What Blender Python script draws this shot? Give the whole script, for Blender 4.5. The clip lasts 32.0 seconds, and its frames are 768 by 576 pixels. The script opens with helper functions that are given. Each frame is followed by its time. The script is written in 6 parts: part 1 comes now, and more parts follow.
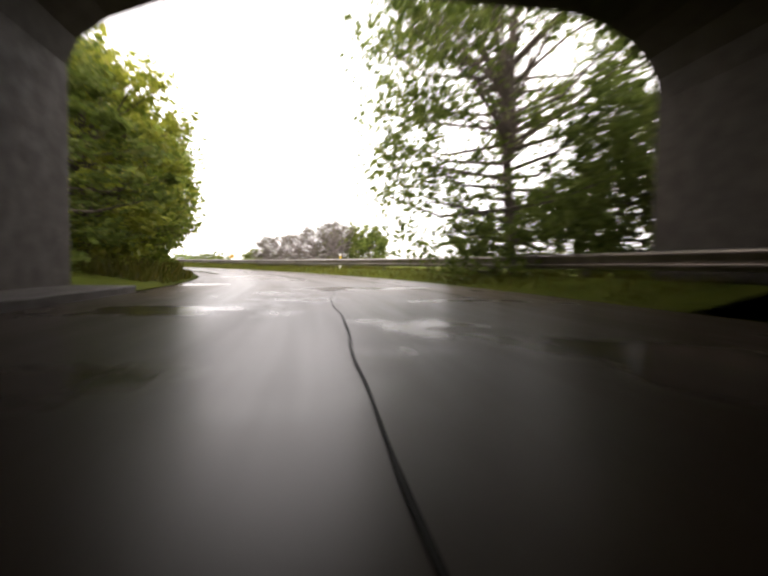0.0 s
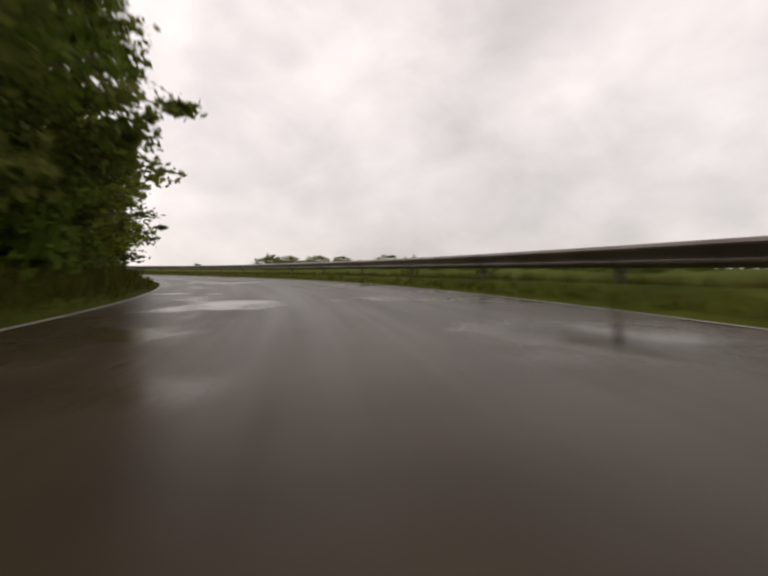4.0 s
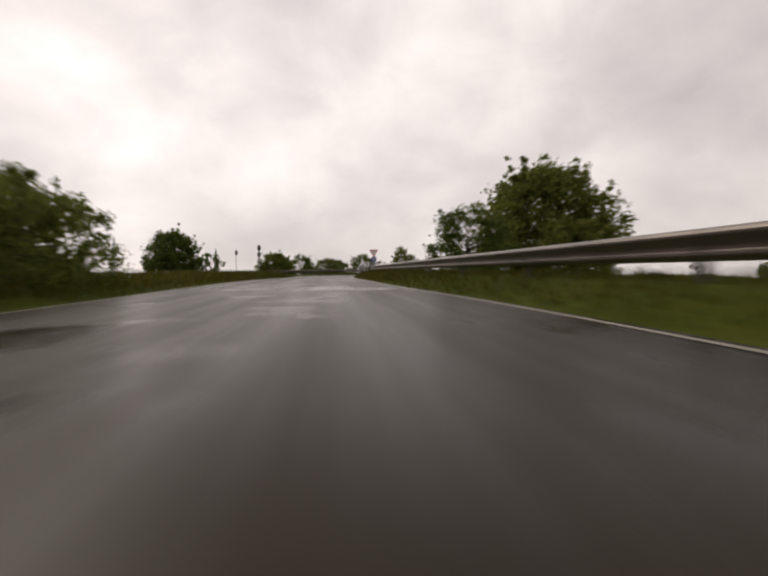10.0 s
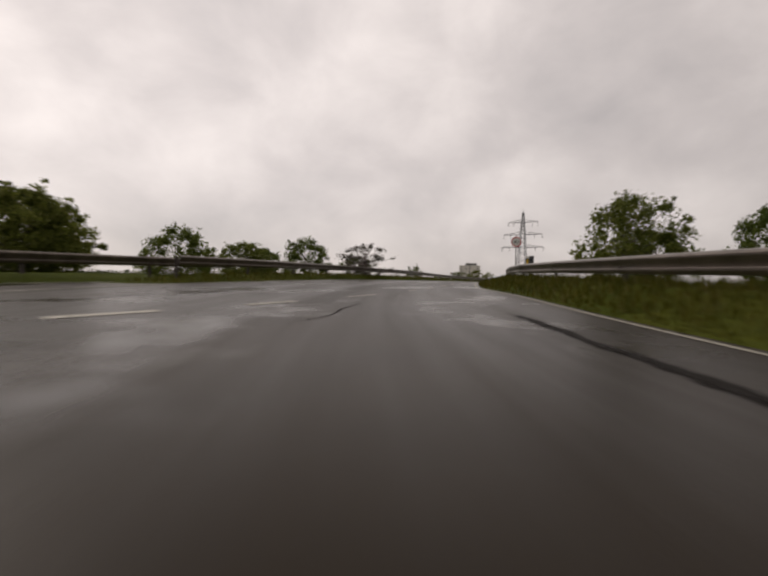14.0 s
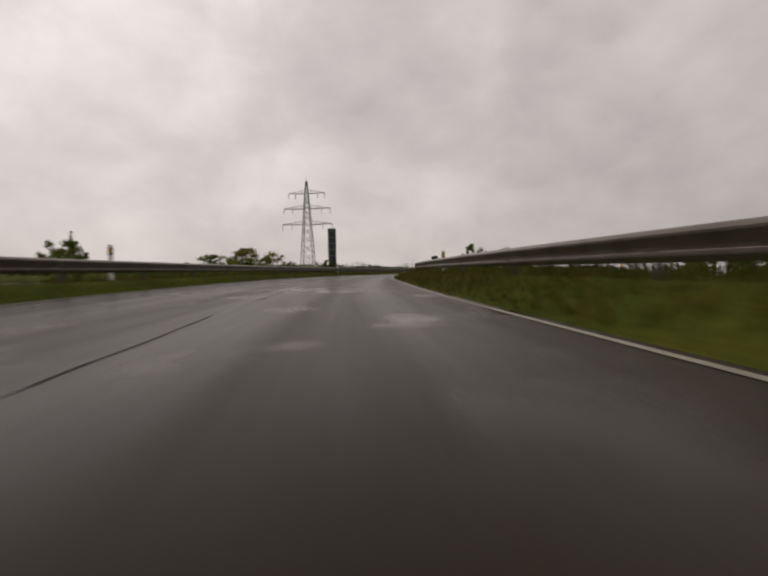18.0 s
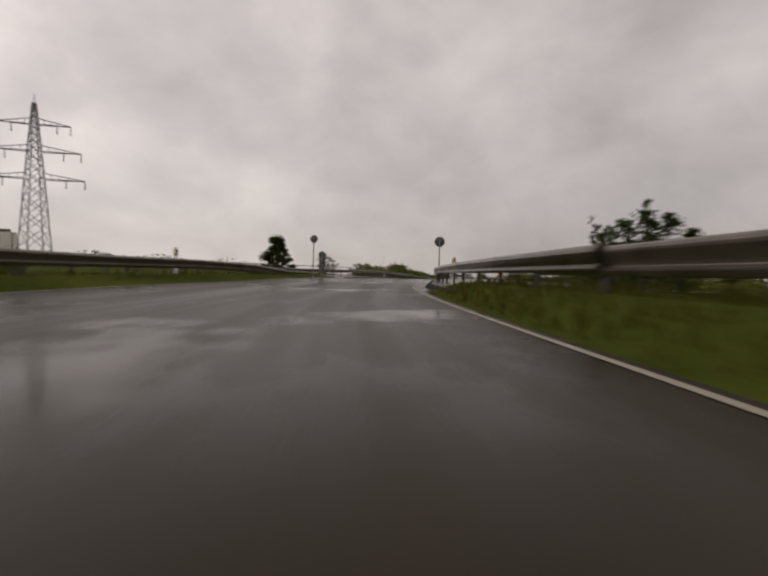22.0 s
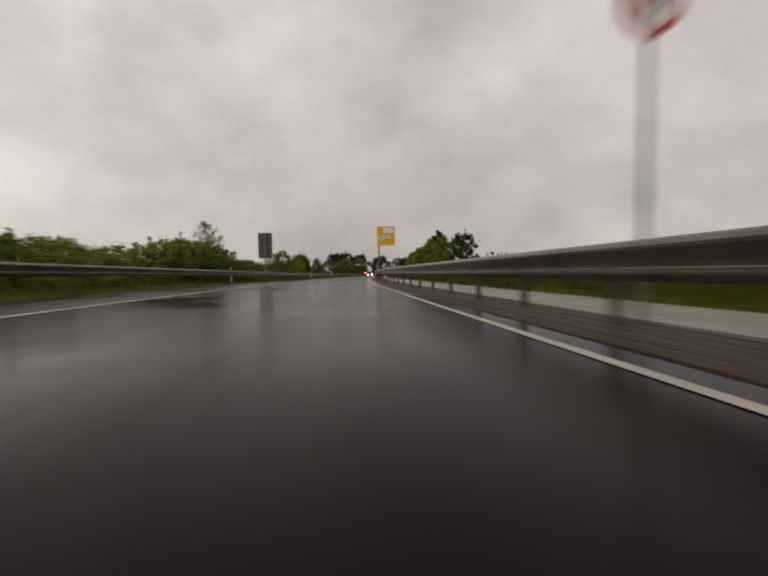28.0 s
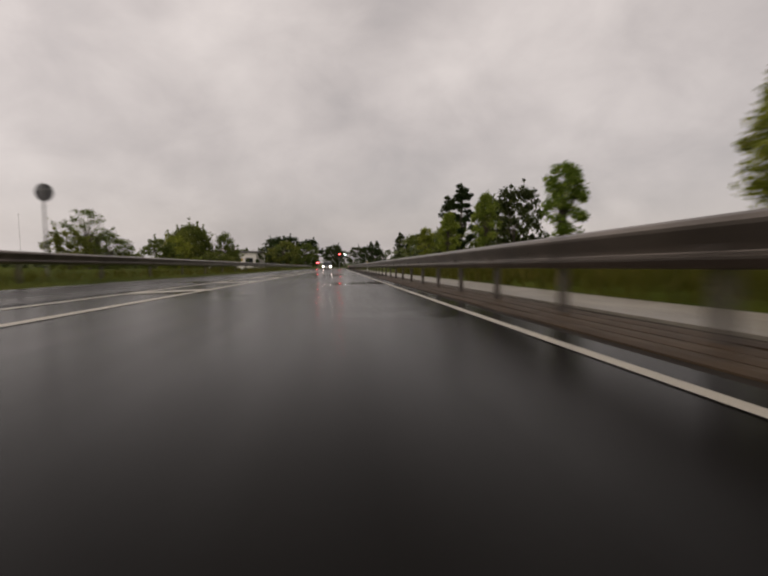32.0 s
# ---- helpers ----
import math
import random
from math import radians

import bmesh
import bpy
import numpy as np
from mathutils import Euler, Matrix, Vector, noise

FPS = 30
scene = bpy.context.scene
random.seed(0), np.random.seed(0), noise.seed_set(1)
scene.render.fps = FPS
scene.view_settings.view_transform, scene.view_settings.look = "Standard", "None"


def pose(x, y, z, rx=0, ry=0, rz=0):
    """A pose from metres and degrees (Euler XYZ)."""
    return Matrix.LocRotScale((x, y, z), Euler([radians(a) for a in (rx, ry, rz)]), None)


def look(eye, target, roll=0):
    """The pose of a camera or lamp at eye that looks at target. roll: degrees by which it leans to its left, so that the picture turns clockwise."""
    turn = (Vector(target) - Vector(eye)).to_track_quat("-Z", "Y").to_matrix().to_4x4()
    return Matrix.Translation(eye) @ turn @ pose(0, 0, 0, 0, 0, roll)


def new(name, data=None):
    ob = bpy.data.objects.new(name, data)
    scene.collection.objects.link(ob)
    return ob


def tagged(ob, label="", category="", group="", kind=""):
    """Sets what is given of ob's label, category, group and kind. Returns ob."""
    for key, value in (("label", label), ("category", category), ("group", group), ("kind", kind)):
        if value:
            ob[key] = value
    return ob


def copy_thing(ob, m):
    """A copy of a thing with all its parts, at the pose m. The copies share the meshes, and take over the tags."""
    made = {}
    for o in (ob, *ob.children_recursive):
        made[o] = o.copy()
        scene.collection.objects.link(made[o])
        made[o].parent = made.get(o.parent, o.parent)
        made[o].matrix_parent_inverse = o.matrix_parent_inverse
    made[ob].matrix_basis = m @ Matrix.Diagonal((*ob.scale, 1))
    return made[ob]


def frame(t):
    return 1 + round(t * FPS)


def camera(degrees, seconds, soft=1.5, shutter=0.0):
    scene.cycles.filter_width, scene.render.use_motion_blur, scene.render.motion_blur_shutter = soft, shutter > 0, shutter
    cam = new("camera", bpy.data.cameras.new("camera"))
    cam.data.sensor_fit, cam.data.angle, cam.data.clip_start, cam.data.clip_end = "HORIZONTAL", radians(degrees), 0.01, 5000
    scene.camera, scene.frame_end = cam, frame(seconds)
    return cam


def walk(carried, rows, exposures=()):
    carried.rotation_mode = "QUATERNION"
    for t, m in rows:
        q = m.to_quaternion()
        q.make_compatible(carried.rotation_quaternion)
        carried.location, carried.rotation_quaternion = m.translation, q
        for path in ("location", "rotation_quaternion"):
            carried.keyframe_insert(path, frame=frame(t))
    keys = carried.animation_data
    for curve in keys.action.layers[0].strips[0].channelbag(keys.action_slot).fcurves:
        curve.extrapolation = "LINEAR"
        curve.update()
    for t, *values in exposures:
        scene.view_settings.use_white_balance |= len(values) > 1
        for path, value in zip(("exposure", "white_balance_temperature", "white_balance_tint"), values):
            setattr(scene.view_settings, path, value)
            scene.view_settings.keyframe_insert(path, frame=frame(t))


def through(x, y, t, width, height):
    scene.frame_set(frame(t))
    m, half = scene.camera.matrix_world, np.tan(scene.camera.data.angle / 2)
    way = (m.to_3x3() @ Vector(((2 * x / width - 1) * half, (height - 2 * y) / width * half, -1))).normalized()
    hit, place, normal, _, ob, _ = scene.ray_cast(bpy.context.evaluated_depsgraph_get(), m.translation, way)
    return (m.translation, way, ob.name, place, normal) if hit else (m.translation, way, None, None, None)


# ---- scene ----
# A small action camera low on a car: out of an underpass, round a wet slip road, over a bridge.


def aim(x, y, z, yaw, pitch, roll):
    a, b = radians(yaw), radians(pitch)
    return look((x, y, z), (x + math.cos(a) * math.cos(b), y + math.sin(a) * math.cos(b), z + math.sin(b)), roll)


cam = camera(77.22, 32.0, soft=2.4, shutter=0.5)
PATH = [
    (0.0, aim(7.19, -10.84, 0.441, 86.58, -2.65, 0.78)),
    (0.5, aim(6.57, -4.08, 0.444, 92.55, -2.70, 0.78)),
    (1.0, aim(5.25, 2.59, 0.449, 98.30, -2.63, 0.80)),
    (1.5, aim(3.28, 9.10, 0.457, 103.97, -2.82, 0.77)),
    (2.0, aim(0.73, 15.40, 0.467, 108.79, -2.43, 0.67)),
    (2.5, aim(-2.35, 21.46, 0.479, 113.58, -2.21, 0.35)),
    (3.0, aim(-5.95, 27.27, 0.491, 118.53, -2.12, 0.07)),
    (3.5, aim(-10.11, 32.79, 0.503, 124.13, -2.01, -0.07)),
    (4.0, aim(-14.96, 37.88, 0.512, 131.62, -2.22, -0.04)),
    (4.5, aim(-20.61, 42.35, 0.518, 140.28, -2.29, -0.02)),
    (5.0, aim(-27.03, 46.01, 0.518, 148.80, -2.31, 0.00)),
    (5.5, aim(-34.08, 48.85, 0.510, 155.86, -2.24, 0.03)),
    (6.0, aim(-41.60, 50.99, 0.493, 160.87, -2.31, -0.47)),
    (6.5, aim(-49.41, 52.49, 0.488, 166.01, -2.56, -0.46)),
    (7.0, aim(-57.78, 53.27, 0.508, 171.88, -2.39, -0.58)),
    (7.5, aim(-66.55, 53.21, 0.558, 177.52, -2.18, -0.70)),
    (8.0, aim(-75.56, 52.31, 0.640, 182.41, -2.00, -0.51)),
    (8.5, aim(-84.65, 50.62, 0.754, 187.22, -1.39, 0.13)),
    (9.0, aim(-93.67, 48.08, 0.900, 192.82, -1.15, -0.71)),
    (9.5, aim(-102.41, 44.69, 1.073, 198.25, -0.90, -1.13)),
    (10.0, aim(-110.73, 40.65, 1.266, 202.07, -0.75, -0.85)),
    (10.5, aim(-118.52, 36.43, 1.473, 203.43, -0.94, -0.17)),
    (11.0, aim(-125.64, 32.40, 1.674, 204.05, -1.59, 0.08)),
    (11.5, aim(-131.91, 28.84, 1.844, 203.75, -1.82, 0.34)),
    (12.0, aim(-137.27, 25.90, 1.984, 202.30, -1.83, 0.21)),
    (12.5, aim(-141.86, 23.56, 2.099, 200.35, -1.50, 0.88)),
    (13.0, aim(-145.96, 21.64, 2.199, 198.28, -1.25, 0.62)),
    (13.5, aim(-149.87, 19.99, 2.292, 196.06, -1.31, 0.94)),
    (14.0, aim(-153.87, 18.50, 2.384, 193.49, -0.98, 1.37)),
    (14.5, aim(-158.18, 17.20, 2.480, 188.59, -1.24, 1.42)),
    (15.0, aim(-162.91, 16.22, 2.579, 183.51, -1.57, 1.10)),
    (15.5, aim(-168.09, 15.58, 2.671, 179.01, -1.72, 0.47)),
    (16.0, aim(-173.67, 15.31, 2.751, 175.09, -1.68, 0.15)),
    (16.5, aim(-179.62, 15.39, 2.812, 172.03, -1.86, -0.13)),
    (17.0, aim(-185.87, 15.75, 2.851, 169.96, -2.09, -0.44)),
    (17.5, aim(-192.37, 16.31, 2.864, 168.68, -2.38, -0.86)),
    (18.0, aim(-199.06, 17.03, 2.847, 167.59, -2.66, -1.01)),
    (18.5, aim(-205.88, 17.94, 2.807, 165.89, -2.66, -0.79)),
    (19.0, aim(-212.74, 19.07, 2.758, 163.88, -2.53, -0.68)),
    (19.5, aim(-219.56, 20.48, 2.700, 161.39, -2.55, -0.06)),
    (20.0, aim(-226.27, 22.20, 2.635, 158.38, -2.72, 0.48)),
    (20.5, aim(-232.79, 24.25, 2.563, 155.36, -3.01, 0.46)),
    (21.0, aim(-239.12, 26.61, 2.486, 152.35, -3.02, 0.83)),
    (21.5, aim(-245.32, 29.29, 2.400, 149.46, -2.69, 1.34)),
    (22.0, aim(-251.47, 32.35, 2.300, 146.14, -2.68, 1.58)),
    (22.5, aim(-257.60, 35.91, 2.186, 142.15, -2.72, 0.94)),
    (23.0, aim(-263.70, 39.99, 2.058, 138.82, -2.63, 0.51)),
    (23.5, aim(-269.75, 44.55, 1.917, 135.86, -3.29, 0.46)),
    (24.0, aim(-275.77, 49.52, 1.763, 133.63, -3.53, 0.58)),
    (24.5, aim(-281.77, 54.88, 1.597, 131.32, -2.74, 0.76)),
    (25.0, aim(-287.72, 60.62, 1.454, 129.31, -3.02, 0.55)),
    (25.5, aim(-293.63, 66.70, 1.321, 127.73, -3.87, 0.14)),
    (26.0, aim(-299.55, 73.05, 1.108, 126.74, -4.09, -0.13)),
    (26.5, aim(-305.48, 79.62, 0.799, 126.03, -4.62, -0.42)),
    (27.0, aim(-311.43, 86.37, 0.400, 125.33, -4.78, -0.79)),
    (27.5, aim(-317.35, 93.26, 0.009, 124.52, -4.08, -1.37)),
    (28.0, aim(-323.19, 100.27, -0.360, 123.65, -4.24, -0.99)),
    (28.5, aim(-328.90, 107.34, -0.740, 122.86, -4.48, -0.61)),
    (29.0, aim(-334.46, 114.41, -1.132, 122.10, -4.31, -0.06)),
    (29.5, aim(-339.84, 121.43, -1.533, 121.29, -4.47, 0.24)),
    (30.0, aim(-345.03, 128.43, -1.941, 120.49, -4.65, 0.40)),
    (30.5, aim(-350.06, 135.39, -2.356, 119.73, -4.89, 0.09)),
    (31.0, aim(-354.94, 142.33, -2.777, 119.09, -4.96, 0.80)),
    (31.5, aim(-359.70, 149.26, -3.205, 118.48, -5.27, 0.50)),
    (32.0, aim(-364.33, 156.18, -3.591, 117.68, -5.12, 0.33)),
]
EXPOSURES = [(0.0, 2.75, 6800, 13), (1.0, 2.4, 6800, 13), (2.0, 1.15, 6900, 13), (3.0, 0.95, 6900, 13), (6.0, 0.35, 6900, 13), (8.0, 0.32, 7000, 14), (9.0, 0.32, 7000, 14), (10.0, 0.22, 7000, 14), (11.0, 0.0, 7000, 14), (12.0, 0.0, 7000, 14), (13.0, 0.0, 7000, 14), (18.0, 0.0, 7000, 14), (22.0, 0.05, 7000, 14), (25.0, 0.15, 7000, 14), (32.0, 0.25, 7000, 14)]
walk(cam, PATH, EXPOSURES)

# ---------------------------------------------------------------- world and light
SUN_AZ, SUN_EL = 245.0, 38.0


def build_world():
    w = bpy.data.worlds.new("overcast_sky")
    scene.world = w
    w.use_nodes = True
    nt = w.node_tree
    nt.nodes.clear()
    N = lambda kind: nt.nodes.new(kind)
    L = nt.links.new
    out, bg = N("ShaderNodeOutputWorld"), N("ShaderNodeBackground")
    sky = N("ShaderNodeTexSky")
    sky.sky_type, sky.sun_disc = "NISHITA", False
    sky.sun_elevation, sky.sun_rotation = radians(SUN_EL), radians(90 - SUN_AZ)
    co = N("ShaderNodeTexCoord")
    # cloud deck: blotches that flatten towards the horizon
    com = N("ShaderNodeVectorMath"); com.operation = "MULTIPLY"; com.inputs[1].default_value = (1.0, 1.0, 1.5)
    L(co.outputs["Generated"], com.inputs[0])
    big, small = N("ShaderNodeTexNoise"), N("ShaderNodeTexNoise")
    for n, sc, de, ro in ((big, 1.9, 3.0, 0.5), (small, 5.2, 6.0, 0.55)):
        n.inputs["Scale"].default_value, n.inputs["Detail"].default_value, n.inputs["Roughness"].default_value = sc, de, ro
        n.inputs["Distortion"].default_value = 0.25
        L(com.outputs[0], n.inputs["Vector"])
    mixn = N("ShaderNodeMix"); mixn.data_type = "FLOAT"; mixn.inputs["Factor"].default_value = 0.36
    L(big.outputs[0], mixn.inputs[2]); L(small.outputs[0], mixn.inputs[3])
    ramp = N("ShaderNodeValToRGB")
    el = ramp.color_ramp.elements
    el[0].position, el[0].color = 0.36, (0.375, 0.3655, 0.374, 1)
    el[1].position, el[1].color = 0.68, (0.66, 0.637, 0.636, 1)
    e = el.new(0.5); e.color = (0.49, 0.471, 0.475, 1)
    L(mixn.outputs[0], ramp.inputs[0])
    # the veiled sun brightens its side of the deck
    sd = N("ShaderNodeVectorMath"); sd.operation = "DOT_PRODUCT"
    sd.inputs[1].default_value = (math.cos(radians(SUN_AZ)) * math.cos(radians(SUN_EL)), math.sin(radians(SUN_AZ)) * math.cos(radians(SUN_EL)), math.sin(radians(SUN_EL)))
    L(co.outputs["Generated"], sd.inputs[0])
    glow = N("ShaderNodeMapRange")
    glow.inputs[1].default_value, glow.inputs[2].default_value = -0.1, 1.0
    glow.inputs[3].default_value, glow.inputs[4].default_value = 0.90, 1.58
    L(sd.outputs["Value"], glow.inputs[0])
    lit = N("ShaderNodeMix"); lit.data_type = "RGBA"; lit.blend_type = "MULTIPLY"; lit.inputs["Factor"].default_value = 1
    L(ramp.outputs[0], lit.inputs[6]); L(glow.outputs[0], lit.inputs[7])
    dim = N("ShaderNodeMix"); dim.data_type = "RGBA"; dim.blend_type = "MULTIPLY"; dim.inputs["Factor"].default_value = 1
    L(sky.outputs[0], dim.inputs[6]); dim.inputs[7].default_value = (0.10, 0.10, 0.10, 1)
    both = N("ShaderNodeMix"); both.data_type = "RGBA"; both.inputs["Factor"].default_value = 0.95
    L(dim.outputs[2], both.inputs[6]); L(lit.outputs[2], both.inputs[7])
    L(both.outputs[2], bg.inputs[0])
    bg.inputs[1].default_value = 1.0
    L(bg.outputs[0], out.inputs[0])
    sun = bpy.data.lights.new("veiled_sun", "SUN")
    sun.energy, sun.angle, sun.color = 0.5, radians(25), (1.0, 0.96, 0.9)
    ob = new("veiled_sun", sun)
    a, b = radians(SUN_AZ), radians(SUN_EL)
    ob.matrix_world = look((100 * math.cos(a) * math.cos(b), 100 * math.sin(a) * math.cos(b), 100 * math.sin(b)), (0, 0, 0))


build_world()


# ---------------------------------------------------------------- materials
class Mat:
    """A principled material with helpers for noise-driven colour, gloss and relief."""

    def __init__(self, name, rough=0.6, metal=0.0, spec=0.5):
        self.m = bpy.data.materials.new(name)
        self.m.use_nodes = True
        self.nt = self.m.node_tree
        self.b = self.nt.nodes["Principled BSDF"]
        self.b.inputs["Roughness"].default_value = rough
        self.b.inputs["Metallic"].default_value = metal
        self.b.inputs["Specular IOR Level"].default_value = spec
        self.geo = self.nt.nodes.new("ShaderNodeNewGeometry")

    def node(self, kind):
        return self.nt.nodes.new(kind)

    def link(self, a, b):
        self.nt.links.new(a, b)

    def noise(self, scale, detail=4.0, rough=0.55, stretch=None):
        n = self.node("ShaderNodeTexNoise")
        n.inputs["Scale"].default_value, n.inputs["Detail"].default_value, n.inputs["Roughness"].default_value = scale, detail, rough
        src = self.geo.outputs["Position"]
        if stretch:
            mp = self.node("ShaderNodeMapping")
            mp.inputs["Scale"].default_value = stretch
            self.link(src, mp.inputs[0])
            src = mp.outputs[0]
        self.link(src, n.inputs["Vector"])
        return n.outputs[0]

    def ramp(self, fac, stops):
        r = self.node("ShaderNodeValToRGB")
        el = r.color_ramp.elements
        while len(el) < len(stops):
            el.new(0.5)
        for e, (p, c) in zip(el, stops):
            e.position, e.color = p, (*c, 1)
        self.link(fac, r.inputs[0])
        return r.outputs[0]

    def value(self, fac, a0, a1, b0, b1):
        r = self.node("ShaderNodeMapRange")
        for i, v in enumerate((a0, a1, b0, b1)):
            r.inputs[i + 1].default_value = v
        self.link(fac, r.inputs[0])
        return r.outputs[0]

    def mix(self, fac, a, b, blend="MIX"):
        x = self.node("ShaderNodeMix")
        x.data_type, x.blend_type = "RGBA", blend
        for src, i in ((fac, 0), (a, 6), (b, 7)):
            if isinstance(src, (int, float)):
                x.inputs[i].default_value = src
            elif isinstance(src, tuple):
                x.inputs[i].default_value = (*src, 1)
            else:
                self.link(src, x.inputs[i])
        return x.outputs[2]

    def bump(self, fac, strength, dist=0.01):
        b = self.node("ShaderNodeBump")
        b.inputs["Strength"].default_value, b.inputs["Distance"].default_value = strength, dist
        self.link(fac, b.inputs["Height"])
        self.link(b.outputs[0], self.b.inputs["Normal"])
        return b

    def color(self, src):
        if isinstance(src, tuple):
            self.b.inputs["Base Color"].default_value = (*src, 1)
        else:
            self.link(src, self.b.inputs["Base Color"])

    def rand(self):
        o = self.node("ShaderNodeObjectInfo")
        return o.outputs["Random"]


def blend(a, f, x, y):
    m = a.node("ShaderNodeMix"); m.data_type = "FLOAT"
    a.link(f, m.inputs[0]); a.link(x, m.inputs[2]); a.link(y, m.inputs[3])
    return m.outputs[0]


def wet_asphalt(name, dark, light, gloss=(0.10, 0.36), lane=1.0, spec=0.08, old=None, worn=None):
    """Wet asphalt: stains, a water film that varies in streaks along the road, wheel tracks and shallow puddles."""
    a = Mat(name)
    patches = a.noise(0.16, 4, 0.6)
    grain = a.noise(42, 3, 0.7)
    stain = a.noise(1.1, 5, 0.6)
    uv = a.node("ShaderNodeUVMap"); uv.uv_map = "across_along"
    mp = a.node("ShaderNodeMapping"); mp.inputs["Scale"].default_value = (0.8, 0.035, 1.0)
    a.link(uv.outputs[0], mp.inputs[0])
    streak = a.node("ShaderNodeTexNoise")
    streak.inputs["Scale"].default_value, streak.inputs["Detail"].default_value, streak.inputs["Roughness"].default_value = 1.3, 4.0, 0.6
    a.link(mp.outputs[0], streak.inputs["Vector"])
    sep = a.node("ShaderNodeSeparateXYZ")
    a.link(uv.outputs[0], sep.inputs[0])
    wave = a.node("ShaderNodeMath"); wave.operation = "MULTIPLY_ADD"
    wave.inputs[1].default_value, wave.inputs[2].default_value = 2 * math.pi / 1.65, -1.4
    a.link(sep.outputs[0], wave.inputs[0])
    cosine = a.node("ShaderNodeMath"); cosine.operation = "COSINE"
    a.link(wave.outputs[0], cosine.inputs[0])
    tracks = a.node("ShaderNodeMath"); tracks.operation = "MULTIPLY_ADD"; tracks.inputs[1].default_value = 0.025
    a.link(cosine.outputs[0], tracks.inputs[0]); a.link(streak.outputs[0], tracks.inputs[2])
    band = tracks.outputs[0]
    base = a.ramp(patches, [(0.35, dark), (0.68, light)])
    if old:
        pale = a.ramp(patches, [(0.35, tuple(c * old[0] for c in dark)), (0.68, tuple(c * old[0] for c in light))])
        base = a.mix(a.value(sep.outputs[1], old[1], old[2], 0.0, 1.0), pale, base)
    base = a.mix(a.value(stain, 0.4, 0.75, 0.0, 0.45), base, tuple(c * 0.55 for c in dark))
    base = a.mix(a.value(band, 0.42, 0.68, 0.0, 0.4), base, tuple(c * 0.5 for c in dark))
    base = a.mix(a.value(grain, 0.55, 0.85, 0.0, 0.30), base, tuple(c * 1.7 for c in light))
    fresh = None
    if worn:
        fresh = a.value(sep.outputs[1], worn[4], worn[5], 0.0, 1.0)
        before = a.ramp(patches, [(0.35, worn[0]), (0.68, worn[1])])
        before = a.mix(a.value(stain, 0.4, 0.75, 0.0, 0.45), before, tuple(c * 0.55 for c in worn[0]))
        before = a.mix(a.value(band, 0.42, 0.68, 0.0, 0.4), before, tuple(c * 0.5 for c in worn[0]))
        base = a.mix(fresh, before, base)
    a.color(base)
    pool = a.noise(0.42 * lane, 3, 0.55)
    edge = a.noise(2.6, 4, 0.6)
    both = a.node("ShaderNodeMath"); both.operation = "MULTIPLY_ADD"; both.inputs[1].default_value = 0.22
    a.link(edge, both.inputs[0]); a.link(pool, both.inputs[2])
    wet = a.value(both.outputs[0], 0.66, 0.80, 0.0, 1.0)
    film = a.value(band, 0.36, 0.66, gloss[1] * 1.15, gloss[1] * 0.82)
    shine = a.value(band, 0.36, 0.68, spec * 0.75, spec * 1.3)
    if worn:
        film = blend(a, fresh, a.value(band, 0.36, 0.66, worn[2] * 1.15, worn[2] * 0.82), film)
        shine = blend(a, fresh, a.value(band, 0.36, 0.68, worn[3] * 0.75, worn[3] * 1.3), shine)
    rough = a.node("ShaderNodeMix"); rough.data_type = "FLOAT"
    a.link(wet, rough.inputs[0]); a.link(film, rough.inputs[2])
    rough.inputs[3].default_value = gloss[0]
    a.link(rough.outputs[0], a.b.inputs["Roughness"])
    h = a.node("ShaderNodeMath"); h.operation = "MULTIPLY"
    dry = a.value(wet, 0, 1, 1.0, 0.05)
    a.link(grain, h.inputs[0]); a.link(dry, h.inputs[1])
    a.bump(h.outputs[0], 0.35, 0.004)
    a.link(shine, a.b.inputs["Specular IOR Level"])
    return a.m


def plain(name, col, rough=0.6, metal=0.0, var=0.25, scale=3.0, bump=0.0, spec=0.5):
    a = Mat(name, rough, metal, spec)
    n = a.noise(scale, 5, 0.6)
    n2 = a.noise(scale * 9, 3, 0.6)
    c = a.ramp(n, [(0.3, tuple(x * (1 - var) for x in col)), (0.7, tuple(min(1, x * (1 + var * 0.6)) for x in col))])
    c = a.mix(a.value(n2, 0.35, 0.8, 0.0, var), c, tuple(x * 0.55 for x in col))
    a.color(c)
    a.link(a.value(n2, 0.3, 0.7, rough * 0.85, min(1, rough * 1.15)), a.b.inputs["Roughness"])
    if bump:
        a.bump(n2, bump, 0.006)
    return a.m


